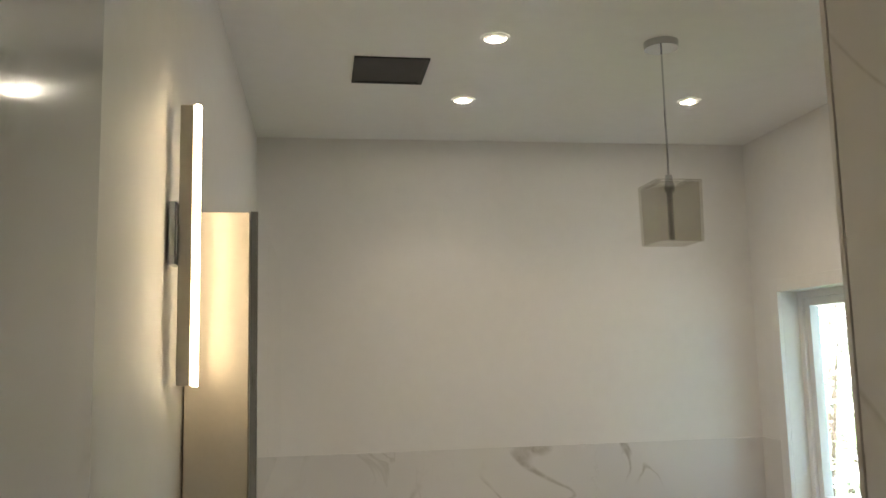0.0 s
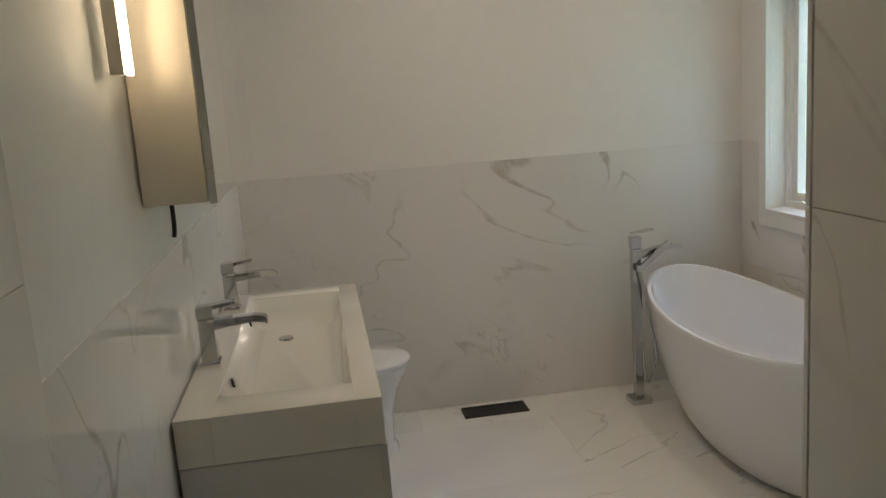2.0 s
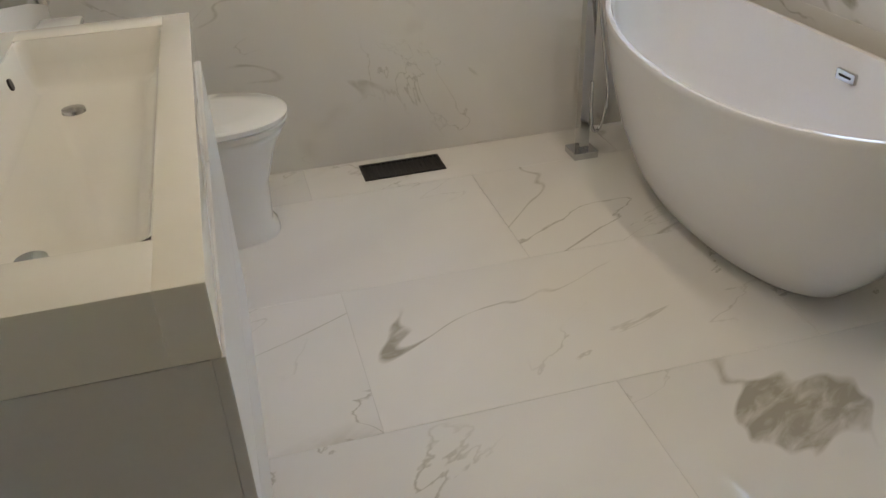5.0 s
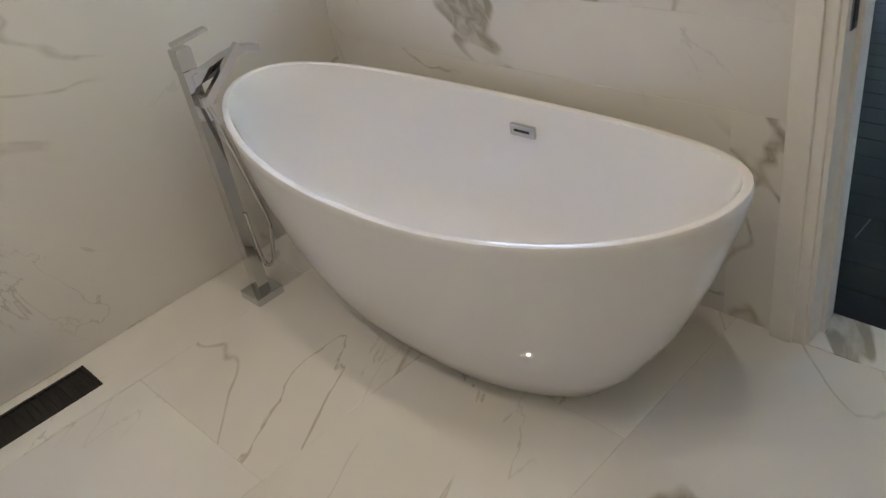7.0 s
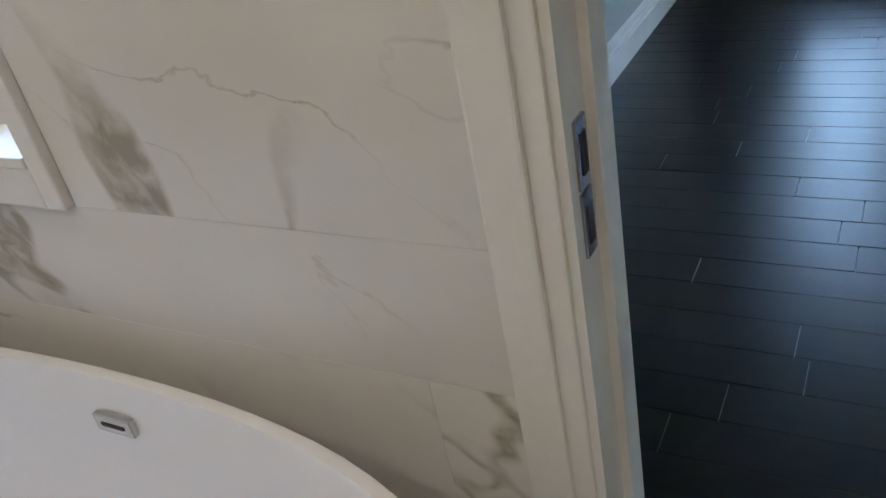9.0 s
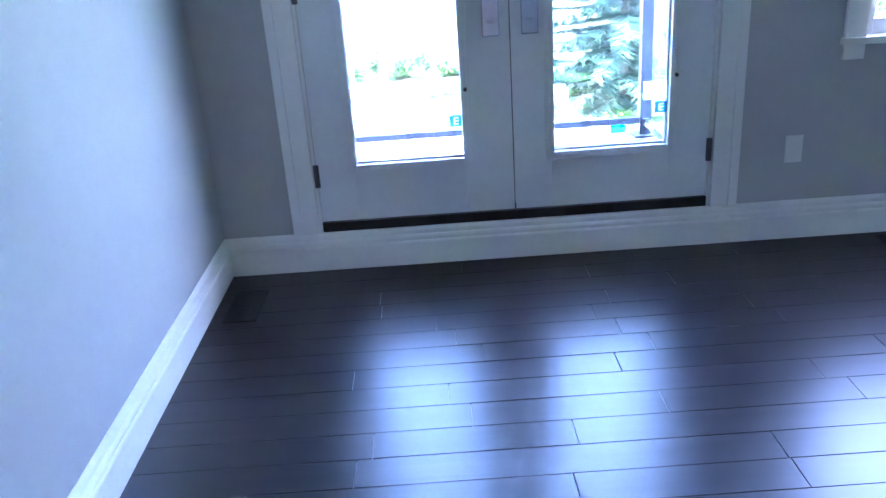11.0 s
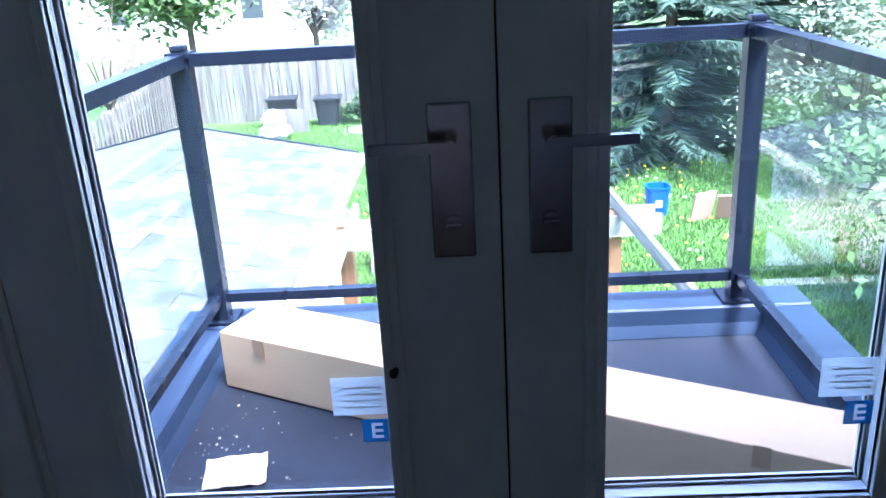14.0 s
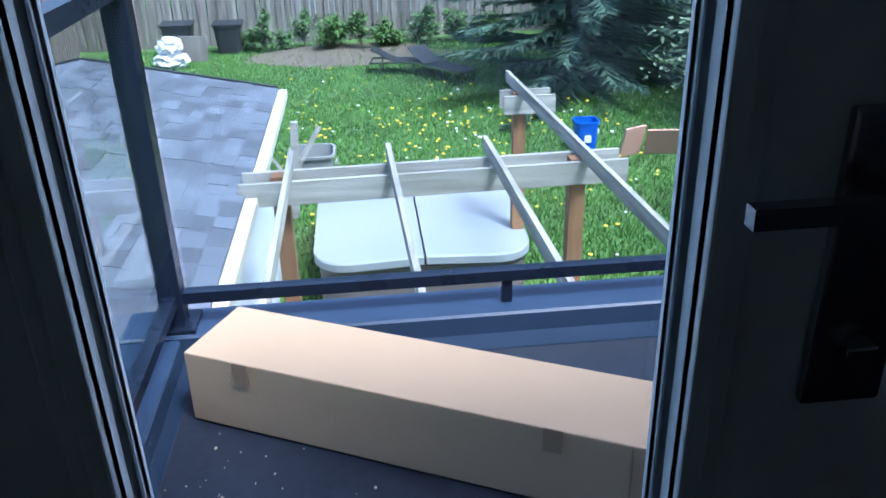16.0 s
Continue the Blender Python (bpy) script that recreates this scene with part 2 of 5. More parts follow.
def timber(name, dark, light, rough, axis, scale=1.0, random_amount=0.25, bump=0.15):
    """Wood with grain along an axis, each board a little lighter or darker."""
    m, n, l, p = material(name)
    geo, oi = n.new("ShaderNodeNewGeometry"), n.new("ShaderNodeObjectInfo")
    mp = n.new("ShaderNodeMapping")
    s = [22.0 * scale] * 3
    s[axis] = 1.6 * scale
    mp.inputs["Scale"].default_value = s
    cb = n.new("ShaderNodeCombineXYZ")
    ml = n.new("ShaderNodeMath")
    ml.operation = "MULTIPLY"
    ml.inputs[1].default_value = 40.0
    l.new(oi.outputs["Random"], ml.inputs[0])
    for i in range(3):
        l.new(ml.outputs[0], cb.inputs[i])
    l.new(cb.outputs[0], mp.inputs["Location"])
    l.new(geo.outputs["Position"], mp.inputs["Vector"])
    k = n.new("ShaderNodeTexNoise")
    k.inputs["Scale"].default_value, k.inputs["Detail"].default_value, k.inputs["Distortion"].default_value = 1.0, 6, 0.6
    l.new(mp.outputs[0], k.inputs["Vector"])
    ramp = n.new("ShaderNodeValToRGB")
    ramp.color_ramp.elements[0].position, ramp.color_ramp.elements[1].position = 0.3, 0.7
    ramp.color_ramp.elements[0].color, ramp.color_ramp.elements[1].color = (*dark, 1), (*light, 1)
    l.new(k.outputs["Fac"], ramp.inputs["Fac"])
    hsv = n.new("ShaderNodeHueSaturation")
    r2 = n.new("ShaderNodeMapRange")
    r2.inputs["To Min"].default_value, r2.inputs["To Max"].default_value = 1 - random_amount, 1 + random_amount
    l.new(oi.outputs["Random"], r2.inputs["Value"])
    l.new(r2.outputs[0], hsv.inputs["Value"])
    l.new(ramp.outputs["Color"], hsv.inputs["Color"])
    l.new(hsv.outputs["Color"], p.inputs["Base Color"])
    rr = n.new("ShaderNodeMapRange")
    rr.inputs["To Min"].default_value, rr.inputs["To Max"].default_value = rough * 0.92, rough * 1.10
    l.new(k.outputs["Fac"], rr.inputs["Value"])
    l.new(rr.outputs[0], p.inputs["Roughness"])
    b = n.new("ShaderNodeBump")
    b.inputs["Strength"].default_value, b.inputs["Distance"].default_value = bump, 0.003
    l.new(k.outputs["Fac"], b.inputs["Height"])
    l.new(b.outputs["Normal"], p.inputs["Normal"])
    return m

def glass_material(name, tint=(0.95, 0.98, 0.97), rough=0.0):
    m, n, l, p = material(name)
    n.remove(p)
    g, t, mx = n.new("ShaderNodeBsdfGlossy"), n.new("ShaderNodeBsdfTransparent"), n.new("ShaderNodeMixShader")
    g.inputs["Roughness"].default_value = 0.01
    t.inputs["Color"].default_value = (*tint, 1)
    f = n.new("ShaderNodeLayerWeight")
    pw, ma = n.new("ShaderNodeMath"), n.new("ShaderNodeMath")
    pw.operation, ma.operation = "POWER", "MULTIPLY_ADD"
    pw.inputs[1].default_value = 5.0
    ma.inputs[1].default_value, ma.inputs[2].default_value = 0.9, 0.035
    l.new(f.outputs["Facing"], pw.inputs[0])
    l.new(pw.outputs[0], ma.inputs[0])
    l.new(ma.outputs[0], mx.inputs["Fac"])
    l.new(t.outputs[0], mx.inputs[1])
    l.new(g.outputs[0], mx.inputs[2])
    l.new(mx.outputs[0], n["Material Output"].inputs["Surface"])
    return m

def glowing(name, color, strength):
    m, n, l, p = material(name)
    p.inputs["Emission Color"].default_value, p.inputs["Emission Strength"].default_value = (*color, 1), strength
    p.inputs["Base Color"].default_value = (0.8, 0.8, 0.8, 1)
    return m

M_TILE_FLOOR = marble("polished_floor_porcelain", 0.035, 0.95, 3.0, 0.036, (0.86, 0.51, 0.0))
M_TILE_WALL = marble("polished_wall_porcelain", 0.022, 0.70, 8.0, 0.010)
M_TILE_WINDOW = marble("veined_wall_porcelain", 0.022, 1.0, 27.0, 0.026)
M_TILE_SHOWER = marble("satin_shower_porcelain", 0.12, 0.6, 21.0)
M_GROUT = plain("pale_grout", (0.62, 0.60, 0.56), 0.8)
M_PAINT_BATH = plain("off_white_wall_paint", (0.80, 0.79, 0.76), 0.55, vary=0.02, scale=2.0, bump=0.08, bump_scale=260)
M_PAINT_CEIL = plain("white_ceiling_paint", (0.82, 0.82, 0.80), 0.7, vary=0.02, scale=2.0, bump=0.08, bump_scale=260)
M_PAINT_BED = plain("grey_wall_paint", (0.46, 0.46, 0.45), 0.6, vary=0.03, scale=2.0, bump=0.10, bump_scale=220)
M_TRIM = plain("white_trim_paint", (0.80, 0.79, 0.76), 0.35, vary=0.03, scale=5.0)
M_DOOR = plain("white_door_paint", (0.72, 0.73, 0.74), 0.38, vary=0.03, scale=4.0)
M_PORCELAIN = plain("white_glazed_ceramic", (0.82, 0.82, 0.80), 0.07, vary=0.01, coat=0.5)
M_ACRYLIC = plain("white_gloss_acrylic", (0.82, 0.825, 0.85), 0.035, vary=0.01, coat=0.4)
M_CERAMIC_TOP = plain("cream_ceramic_basin", (0.82, 0.80, 0.73), 0.04, vary=0.01, coat=0.5)
M_LACQUER = plain("white_satin_lacquer", (0.66, 0.65, 0.62), 0.3, vary=0.02)
M_CHROME = plain("polished_chrome", (0.56, 0.57, 0.58), 0.05, 1.0, vary=0.02)
M_NICKEL = plain("brushed_nickel", (0.36, 0.38, 0.42), 0.22, 1.0, vary=0.05)
M_SATIN_METAL = plain("satin_anodised_aluminium", (0.70, 0.65, 0.56), 0.36, 0.25, vary=0.03)
M_DARK_STEEL = plain("dark_weathered_hinge_steel", (0.10, 0.10, 0.11), 0.45, 0.8, vary=0.1)
M_MIRROR = plain("mirror_silver", (0.93, 0.94, 0.93), 0.01, 1.0, vary=0.0)
M_BLACK = plain("black_coat_and_gap_shade", (0.012, 0.012, 0.013), 0.5, vary=0.1)
M_BLACK_GLOSS = plain("blue_black_gloss_rail_paint", (0.008, 0.012, 0.022), 0.28, vary=0.1, gloss=0.25)
M_GLASS = glass_material("clear_glass")
M_GLASS_RAIL = glass_material("tempered_rail_glass", (0.90, 0.95, 0.94))
M_LED = glowing("led_diffuser", (1.0, 0.80, 0.52), 1.25)
M_LAMP = glowing("downlight_lens", (1.0, 0.92, 0.78), 55.0)
M_FLOOR_WOOD = timber("dark_stained_oak", (0.005, 0.004, 0.0055), (0.012, 0.010, 0.0125), 0.30, 1, 1.0, 0.35, 0.05)
M_MEMBRANE = plain("charcoal_roof_membrane", (0.020, 0.026, 0.038), 0.45, vary=0.4, scale=4.0, bump=0.3, bump_scale=60, gloss=0.3)
M_CARD = plain("brown_corrugated_cardboard", (0.41, 0.285, 0.170), 0.8, vary=0.05, scale=6, bump=0.12, bump_scale=90)
M_TAPE = plain("glossy_packing_tape", (0.30, 0.20, 0.12), 0.2, vary=0.05)
M_PAPER = plain("crumpled_pink_paper", (0.74, 0.60, 0.52), 0.8, vary=0.12, scale=25)
M_LABEL = plain("white_paper_label", (0.75, 0.76, 0.76), 0.6)
M_BLUE = plain("blue_print", (0.02, 0.16, 0.36), 0.5)
M_PRINT = plain("grey_label_print", (0.45, 0.47, 0.50), 0.6)

def film_material(name, color, cover):
    """Thin printed film through which some light passes."""
    m, n, l, p = material(name)
    n.remove(p)
    t, mx, both = n.new("ShaderNodeBsdfTransparent"), n.new("ShaderNodeMixShader"), n.new("ShaderNodeMixShader")
    d, tr = n.new("ShaderNodeBsdfDiffuse"), n.new("ShaderNodeBsdfTranslucent")
    for k in (d, tr):
        k.inputs["Color"].default_value = (*color, 1)
    both.inputs["Fac"].default_value, mx.inputs["Fac"].default_value = 0.6, cover
    l.new(d.outputs[0], both.inputs[1])
    l.new(tr.outputs[0], both.inputs[2])
    l.new(t.outputs[0], mx.inputs[1])
    l.new(both.outputs[0], mx.inputs[2])
    l.new(mx.outputs[0], n["Material Output"].inputs["Surface"])
    return m
M_STICKER = film_material("pale_film_sticker", (0.75, 0.80, 0.82), 0.65)
M_STICKER_BLUE = film_material("blue_film_sticker", (0.03, 0.22, 0.45), 0.85)
# ---------------------------------------------------------------- structure: bathroom
T = 0.14
def wall(name, boxes, mat, label):
    bm = bmesh.new()
    for b in boxes:
        bx(bm, *b)
    return solid(name, bm, mat, label, "wall", "structure")

WIN_Y0, WIN_Y1, WIN_Z0, WIN_Z1 = 1.295, 1.93, 0.935, 2.02
DOOR_Y0, DOOR_Y1, DOOR_Z = -0.38, 0.415, 2.06
bath_floor = solid("floor_bathroom", B(-T, BATH_S - T, -0.2, BED_W, BATH_N + T, -0.0015), M_GROUT, "pale grout bed under polished marble-look floor tiles", "floor", "structure")
wall_north = wall("wall_north", [(-T, BATH_N + 0.004, -0.2, BED_W, BATH_N + T, CEIL)], M_PAINT_BATH, "off-white painted wall above a marble-look wainscot")
wall_west = wall("wall_west", [(-T, BATH_S - T, -0.2, -0.004, BATH_N + 0.004, CEIL)], M_PAINT_BATH, "off-white painted wall with marble-look tile below")
wall_east = wall("wall_east", [
    (BATH_E + 0.004, BATH_S, -0.2, BED_W, DOOR_Y0 - 0.02, CEIL), (BATH_E + 0.004, DOOR_Y0 - 0.02, DOOR_Z + 0.02, BED_W, DOOR_Y1 + 0.02, CEIL),
    (BATH_E + 0.004, DOOR_Y1 + 0.02, -0.2, BED_W, WIN_Y0 - 0.02, CEIL), (BATH_E + 0.004, WIN_Y0 - 0.02, -0.2, BED_W, WIN_Y1 + 0.02, WIN_Z0 - 0.02),
    (BATH_E + 0.004, WIN_Y0 - 0.02, WIN_Z1 + 0.02, BED_W, WIN_Y1 + 0.02, CEIL), (BATH_E + 0.004, WIN_Y1 + 0.02, -0.2, BED_W, BATH_N + 0.004, CEIL)],
    M_PAINT_BATH, "wall with a window and a doorway between bathroom and bedroom")
wall_south = wall("wall_south", [(-0.004, BATH_S - T, -0.2, BED_W, BATH_S, CEIL)], M_PAINT_BATH, "plain off-white wall closing the shower end")
partition = wall("wall_partition", [(1.12, BATH_S, -0.2, BATH_E + 0.004, -0.76, CEIL)], M_PAINT_BATH, "shower partition wall clad in marble-look tile")
bath_ceiling = solid("ceiling_bathroom", B(-T, BATH_S - T, CEIL, BED_W, BATH_N + T, CEIL + 0.2), M_PAINT_CEIL, "smooth white painted bathroom ceiling", "ceiling", "structure")

# bathroom window: frame, stool, glass, crank
window_1 = empty("window_1", "white casement window with deep sill and crank handle", "window", kind="structure")
bm = bmesh.new()
for b in ((BATH_E - 0.018, WIN_Y0 - 0.045, WIN_Z0 - 0.08, BATH_E + 0.004, WIN_Y0, WIN_Z1 + 0.065), (BATH_E - 0.018, WIN_Y1, WIN_Z0 - 0.08, BATH_E + 0.004, WIN_Y1 + 0.065, WIN_Z1 + 0.065),
          (BATH_E - 0.018, WIN_Y0, WIN_Z1, BATH_E + 0.004, WIN_Y1, WIN_Z1 + 0.065), (BATH_E - 0.018, WIN_Y0, WIN_Z0 - 0.08, BATH_E + 0.004, WIN_Y1, WIN_Z0 - 0.006)):
    bx(bm, *b, bevel=0.004)
part("casing", bm, M_TRIM, window_1)
bm = bmesh.new()
bx(bm, BATH_E - 0.022, WIN_Y0, WIN_Z0 - 0.006, BED_W - 0.01, WIN_Y1, WIN_Z0 + 0.012, bevel=0.003)
part("window_sill", bm, M_TRIM, window_1)
bm = bmesh.new()
for b in ((BATH_E + 0.004, WIN_Y0 - 0.02, WIN_Z0 + 0.012, BED_W + 0.03, WIN_Y0, WIN_Z1), (BATH_E + 0.004, WIN_Y1, WIN_Z0 + 0.012, BED_W + 0.03, WIN_Y1 + 0.02, WIN_Z1),
          (BATH_E + 0.004, WIN_Y0 - 0.02, WIN_Z1, BED_W + 0.03, WIN_Y1 + 0.02, WIN_Z1 + 0.02)):
    bx(bm, *b)
part("jamb", bm, M_TRIM, window_1)
bm = bmesh.new()
for a, b in ((0.0, 0.035), (0.035, 0.075)):
    x0 = BED_W - 0.05 + a * 0.5
    for q in ((x0, WIN_Y0 + a, WIN_Z0 + 0.012 + a, x0 + 0.05, WIN_Y0 + b, WIN_Z1 - a), (x0, WIN_Y1 - b, WIN_Z0 + 0.012 + a, x0 + 0.05, WIN_Y1 - a, WIN_Z1 - a),
              (x0, WIN_Y0 + b, WIN_Z0 + 0.012 + a, x0 + 0.05, WIN_Y1 - b, WIN_Z0 + 0.012 + b), (x0, WIN_Y0 + b, WIN_Z1 - b, x0 + 0.05, WIN_Y1 - b, WIN_Z1 - a)):
        bx(bm, *q, bevel=0.003)
part("window_frame", bm, M_TRIM, window_1, "white vinyl sash frame")
pane = part("pane", B(BED_W, WIN_Y0 + 0.07, WIN_Z0 + 0.08, BED_W + 0.006, WIN_Y1 - 0.07, WIN_Z1 - 0.07), M_GLASS, window_1)
pane.visible_shadow = False
bm = bmesh.new()
bx(bm, BED_W - 0.085, 1.50, WIN_Z0 + 0.012, BED_W - 0.045, 1.62, WIN_Z0 + 0.04, bevel=0.008)
beam(bm, (BED_W - 0.075, 1.60, WIN_Z0 + 0.032), (BED_W - 0.08, 1.74, WIN_Z0 + 0.055), 0.016, 0.012)
part("crank_handle", bm, M_TRIM, window_1, "folding white crank handle")

# doorway between the rooms
door_1 = empty("door_1", "white cased doorway with strike plates and stone threshold", "doorway", kind="structure")
bm = bmesh.new()
for y0, y1 in ((DOOR_Y1 + 0.012, DOOR_Y1 + 0.105), (DOOR_Y0 - 0.105, DOOR_Y0 - 0.012)):
    bx(bm, BATH_E - 0.014, y0, 0, BATH_E + 0.004, y1, DOOR_Z + 0.105, bevel=0.004)
    ym = (y0 + y1) / 2
    s = 1 if y0 > 0 else -1
    bx(bm, BATH_E - 0.024, ym + s * 0.012 - 0.03, 0, BATH_E - 0.012, ym + s * 0.012 + 0.03, DOOR_Z + 0.08, bevel=0.005)
bx(bm, BATH_E - 0.014, DOOR_Y0 - 0.012, DOOR_Z + 0.012, BATH_E + 0.004, DOOR_Y1 + 0.012, DOOR_Z + 0.105, bevel=0.004)
part("casing", bm, M_TRIM, door_1)
bm = bmesh.new()
for y0, y1 in ((DOOR_Y1 + 0.012, DOOR_Y1 + 0.105), (DOOR_Y0 - 0.105, DOOR_Y0 - 0.012)):
    bx(bm, BED_W, y0, 0, BED_W + 0.022, y1, DOOR_Z + 0.105, bevel=0.005)
bx(bm, BED_W, DOOR_Y0 - 0.012, DOOR_Z + 0.012, BED_W + 0.022, DOOR_Y1 + 0.012, DOOR_Z + 0.105, bevel=0.005)
part("bedroom_casing", bm, M_TRIM, door_1)
bm = bmesh.new()
for b in ((BATH_E - 0.006, DOOR_Y1, 0, BED_W + 0.006, DOOR_Y1 + 0.02, DOOR_Z), (BATH_E - 0.006, DOOR_Y0 - 0.02, 0, BED_W + 0.006, DOOR_Y0, DOOR_Z), (BATH_E - 0.006, DOOR_Y0 - 0.02, DOOR_Z, BED_W + 0.006, DOOR_Y1 + 0.02, DOOR_Z + 0.02),
          (BATH_E + 0.060, DOOR_Y1 - 0.012, 0, BATH_E + 0.09, DOOR_Y1, DOOR_Z)):
    bx(bm, *b)
part("jamb", bm, M_TRIM, door_1)
for z0, z1 in ((0.943, 1.000), (0.858, 0.915)):
    bm = bmesh.new()
    bx(bm, BATH_E + 0.016, DOOR_Y1 - 0.004, z0 - 0.012, BATH_E + 0.047, DOOR_Y1 + 0.001, z1 + 0.012, bevel=0.0015)
    sp = part("strike_plate", bm, M_NICKEL, door_1, "satin metal strike plate with a dark latch hole")
    part("latch_hole", B(BATH_E + 0.024, DOOR_Y1 - 0.0055, z0 + 0.004, BATH_E + 0.039, DOOR_Y1 - 0.003, z1 - 0.004), M_BLACK, sp)
part("threshold", B(BATH_E - 0.005, DOOR_Y0, -0.1, BED_W + 0.01, DOOR_Y1, 0.004), M_TILE_FLOOR, door_1, "veined white stone threshold")

# ---------------------------------------------------------------- structure: bedroom
FD_Y0, FD_Y1, FD_Z0, FD_Z1 = -0.907, 0.813, 0.178, 2.27
BW_Y0, BW_Y1, BW_Z0, BW_Z1 = -2.64, -1.51, 0.87, 2.15
wall("wall_bedroom_east", [(BED_E, FD_Y1, -0.3, BED_E + T, BED_N + T, CEIL), (BED_E, FD_Y0, -0.3, BED_E + T, FD_Y1, FD_Z0), (BED_E, FD_Y0, FD_Z1, BED_E + T, FD_Y1, CEIL),
     (BED_E, BW_Y1, -0.3, BED_E + T, FD_Y0, CEIL), (BED_E, BW_Y0, -0.3, BED_E + T, BW_Y1, BW_Z0), (BED_E, BW_Y0, BW_Z1, BED_E + T, BW_Y1, CEIL), (BED_E, BED_S - T, -0.3, BED_E + T, BW_Y0, CEIL)],
     M_PAINT_BED, "light grey painted wall around glazed double doors")
wall("wall_bedroom_north", [(BED_W, BED_N, -0.3, BED_E, BED_N + 0.06, CEIL)], M_PAINT_BED, "plain light grey painted bedroom wall")
wall("wall_bedroom_south", [(BED_W - T, BED_S - T, -0.3, BED_E, BED_S, CEIL)], M_PAINT_BED, "plain grey painted wall closing the bedroom")
wall("wall_bedroom_west", [(BED_W, BED_S, -0.3, BED_W + 0.004, DOOR_Y0 - 0.02, CEIL), (BED_W, DOOR_Y1 + 0.02, -0.3, BED_W + 0.004, BED_N, CEIL), (BED_W, DOOR_Y0 - 0.02, DOOR_Z + 0.02, BED_W + 0.004, DOOR_Y1 + 0.02, CEIL)],
     M_PAINT_BED, "grey painted bedroom side of the bathroom wall")
solid("ceiling_bedroom", B(BED_W, BED_S - T, CEIL, BED_E + T, BED_N + T, CEIL + 0.2), M_PAINT_CEIL, "smooth white painted bedroom ceiling", "ceiling", "structure")
bed_floor = solid("floor_bedroom", B(BED_W, BED_S, -0.2, BED_E, BED_N, -0.012), M_BLACK, "dark subfloor under stained oak planks", "floor", "structure")

def skirting(name, axis, a0, a1, face, sign, label):
    """A moulded skirting board along x or y; face: the wall's plane, sign: the way into the room."""
    prof = [(0, 0), (0.018, 0), (0.018, 0.104), (0.015, 0.110), (0.010, 0.113), (0.010, 0.119), (0.015, 0.122), (0.016, 0.130), (0.012, 0.139), (0.008, 0.142), (0.008, 0.150), (0.011, 0.153), (0.010, 0.162), (0.004, 0.172), (0.003, 0.176), (0, 0.176)]
    rings = []
    for a in (a0, a1):
        rings.append([((a, face + sign * d, z) if axis == "x" else (face + sign * d, a, z)) for d, z in prof])
    bm = bmesh.new()
    loft(bm, rings, True, True, True)
    return solid(name, bm, M_TRIM, label, "skirting", "structure")
skirting("baseboard_north", "x", BED_W + 0.024, BED_E - 0.017, BED_N, -1, "tall white moulded baseboard along the grey wall")
skirting("baseboard_east", "y", BED_N, BED_S, BED_E, -1, "tall white moulded baseboard running under the double doors")
skirting("baseboard_west", "y", DOOR_Y1 + 0.106, BED_N - 0.017, BED_W + 0.004, 1, "white moulded baseboard beside the doorway")

# glazed double doors
french = empty("door_2", "white glazed double doors with lever handles, closed", "double door", kind="structure")
bm = bmesh.new()
for y0, y1 in ((FD_Y1, FD_Y1 + 0.115), (FD_Y0 - 0.115, FD_Y0)):
    bx(bm, BED_E - 0.020, y0, 0.176, BED_E, y1, FD_Z1 + 0.115, bevel=0.004)
    s = 1 if y0 > 0 else -1
    ye = y1 if s > 0 else y0
    bx(bm, BED_E - 0.028, min(ye, ye - s * 0.04), 0.176, BED_E - 0.018, max(ye, ye - s * 0.04), FD_Z1 + 0.115, bevel=0.004)
bx(bm, BED_E - 0.020, FD_Y0, FD_Z1, BED_E, FD_Y1, FD_Z1 + 0.115, bevel=0.004)
part("casing", bm, M_TRIM, french)
bm = bmesh.new()
bx(bm, BED_E - 0.004, FD_Y1 - 0.014, 0.17, BED_E + T, FD_Y1, FD_Z1)
bx(bm, BED_E - 0.004, FD_Y0, 0.17, BED_E + T, FD_Y0 + 0.014, FD_Z1)
bx(bm, BED_E - 0.004, FD_Y0, FD_Z1 - 0.014, BED_E + T, FD_Y1, FD_Z1)
part("jamb", bm, M_TRIM, french)
part("threshold", B(BED_E - 0.010, FD_Y0 + 0.014, 0.178, BED_E + T + 0.05, FD_Y1 - 0.014, 0.222, bevel=0.004), M_BLACK, french, "black door threshold")

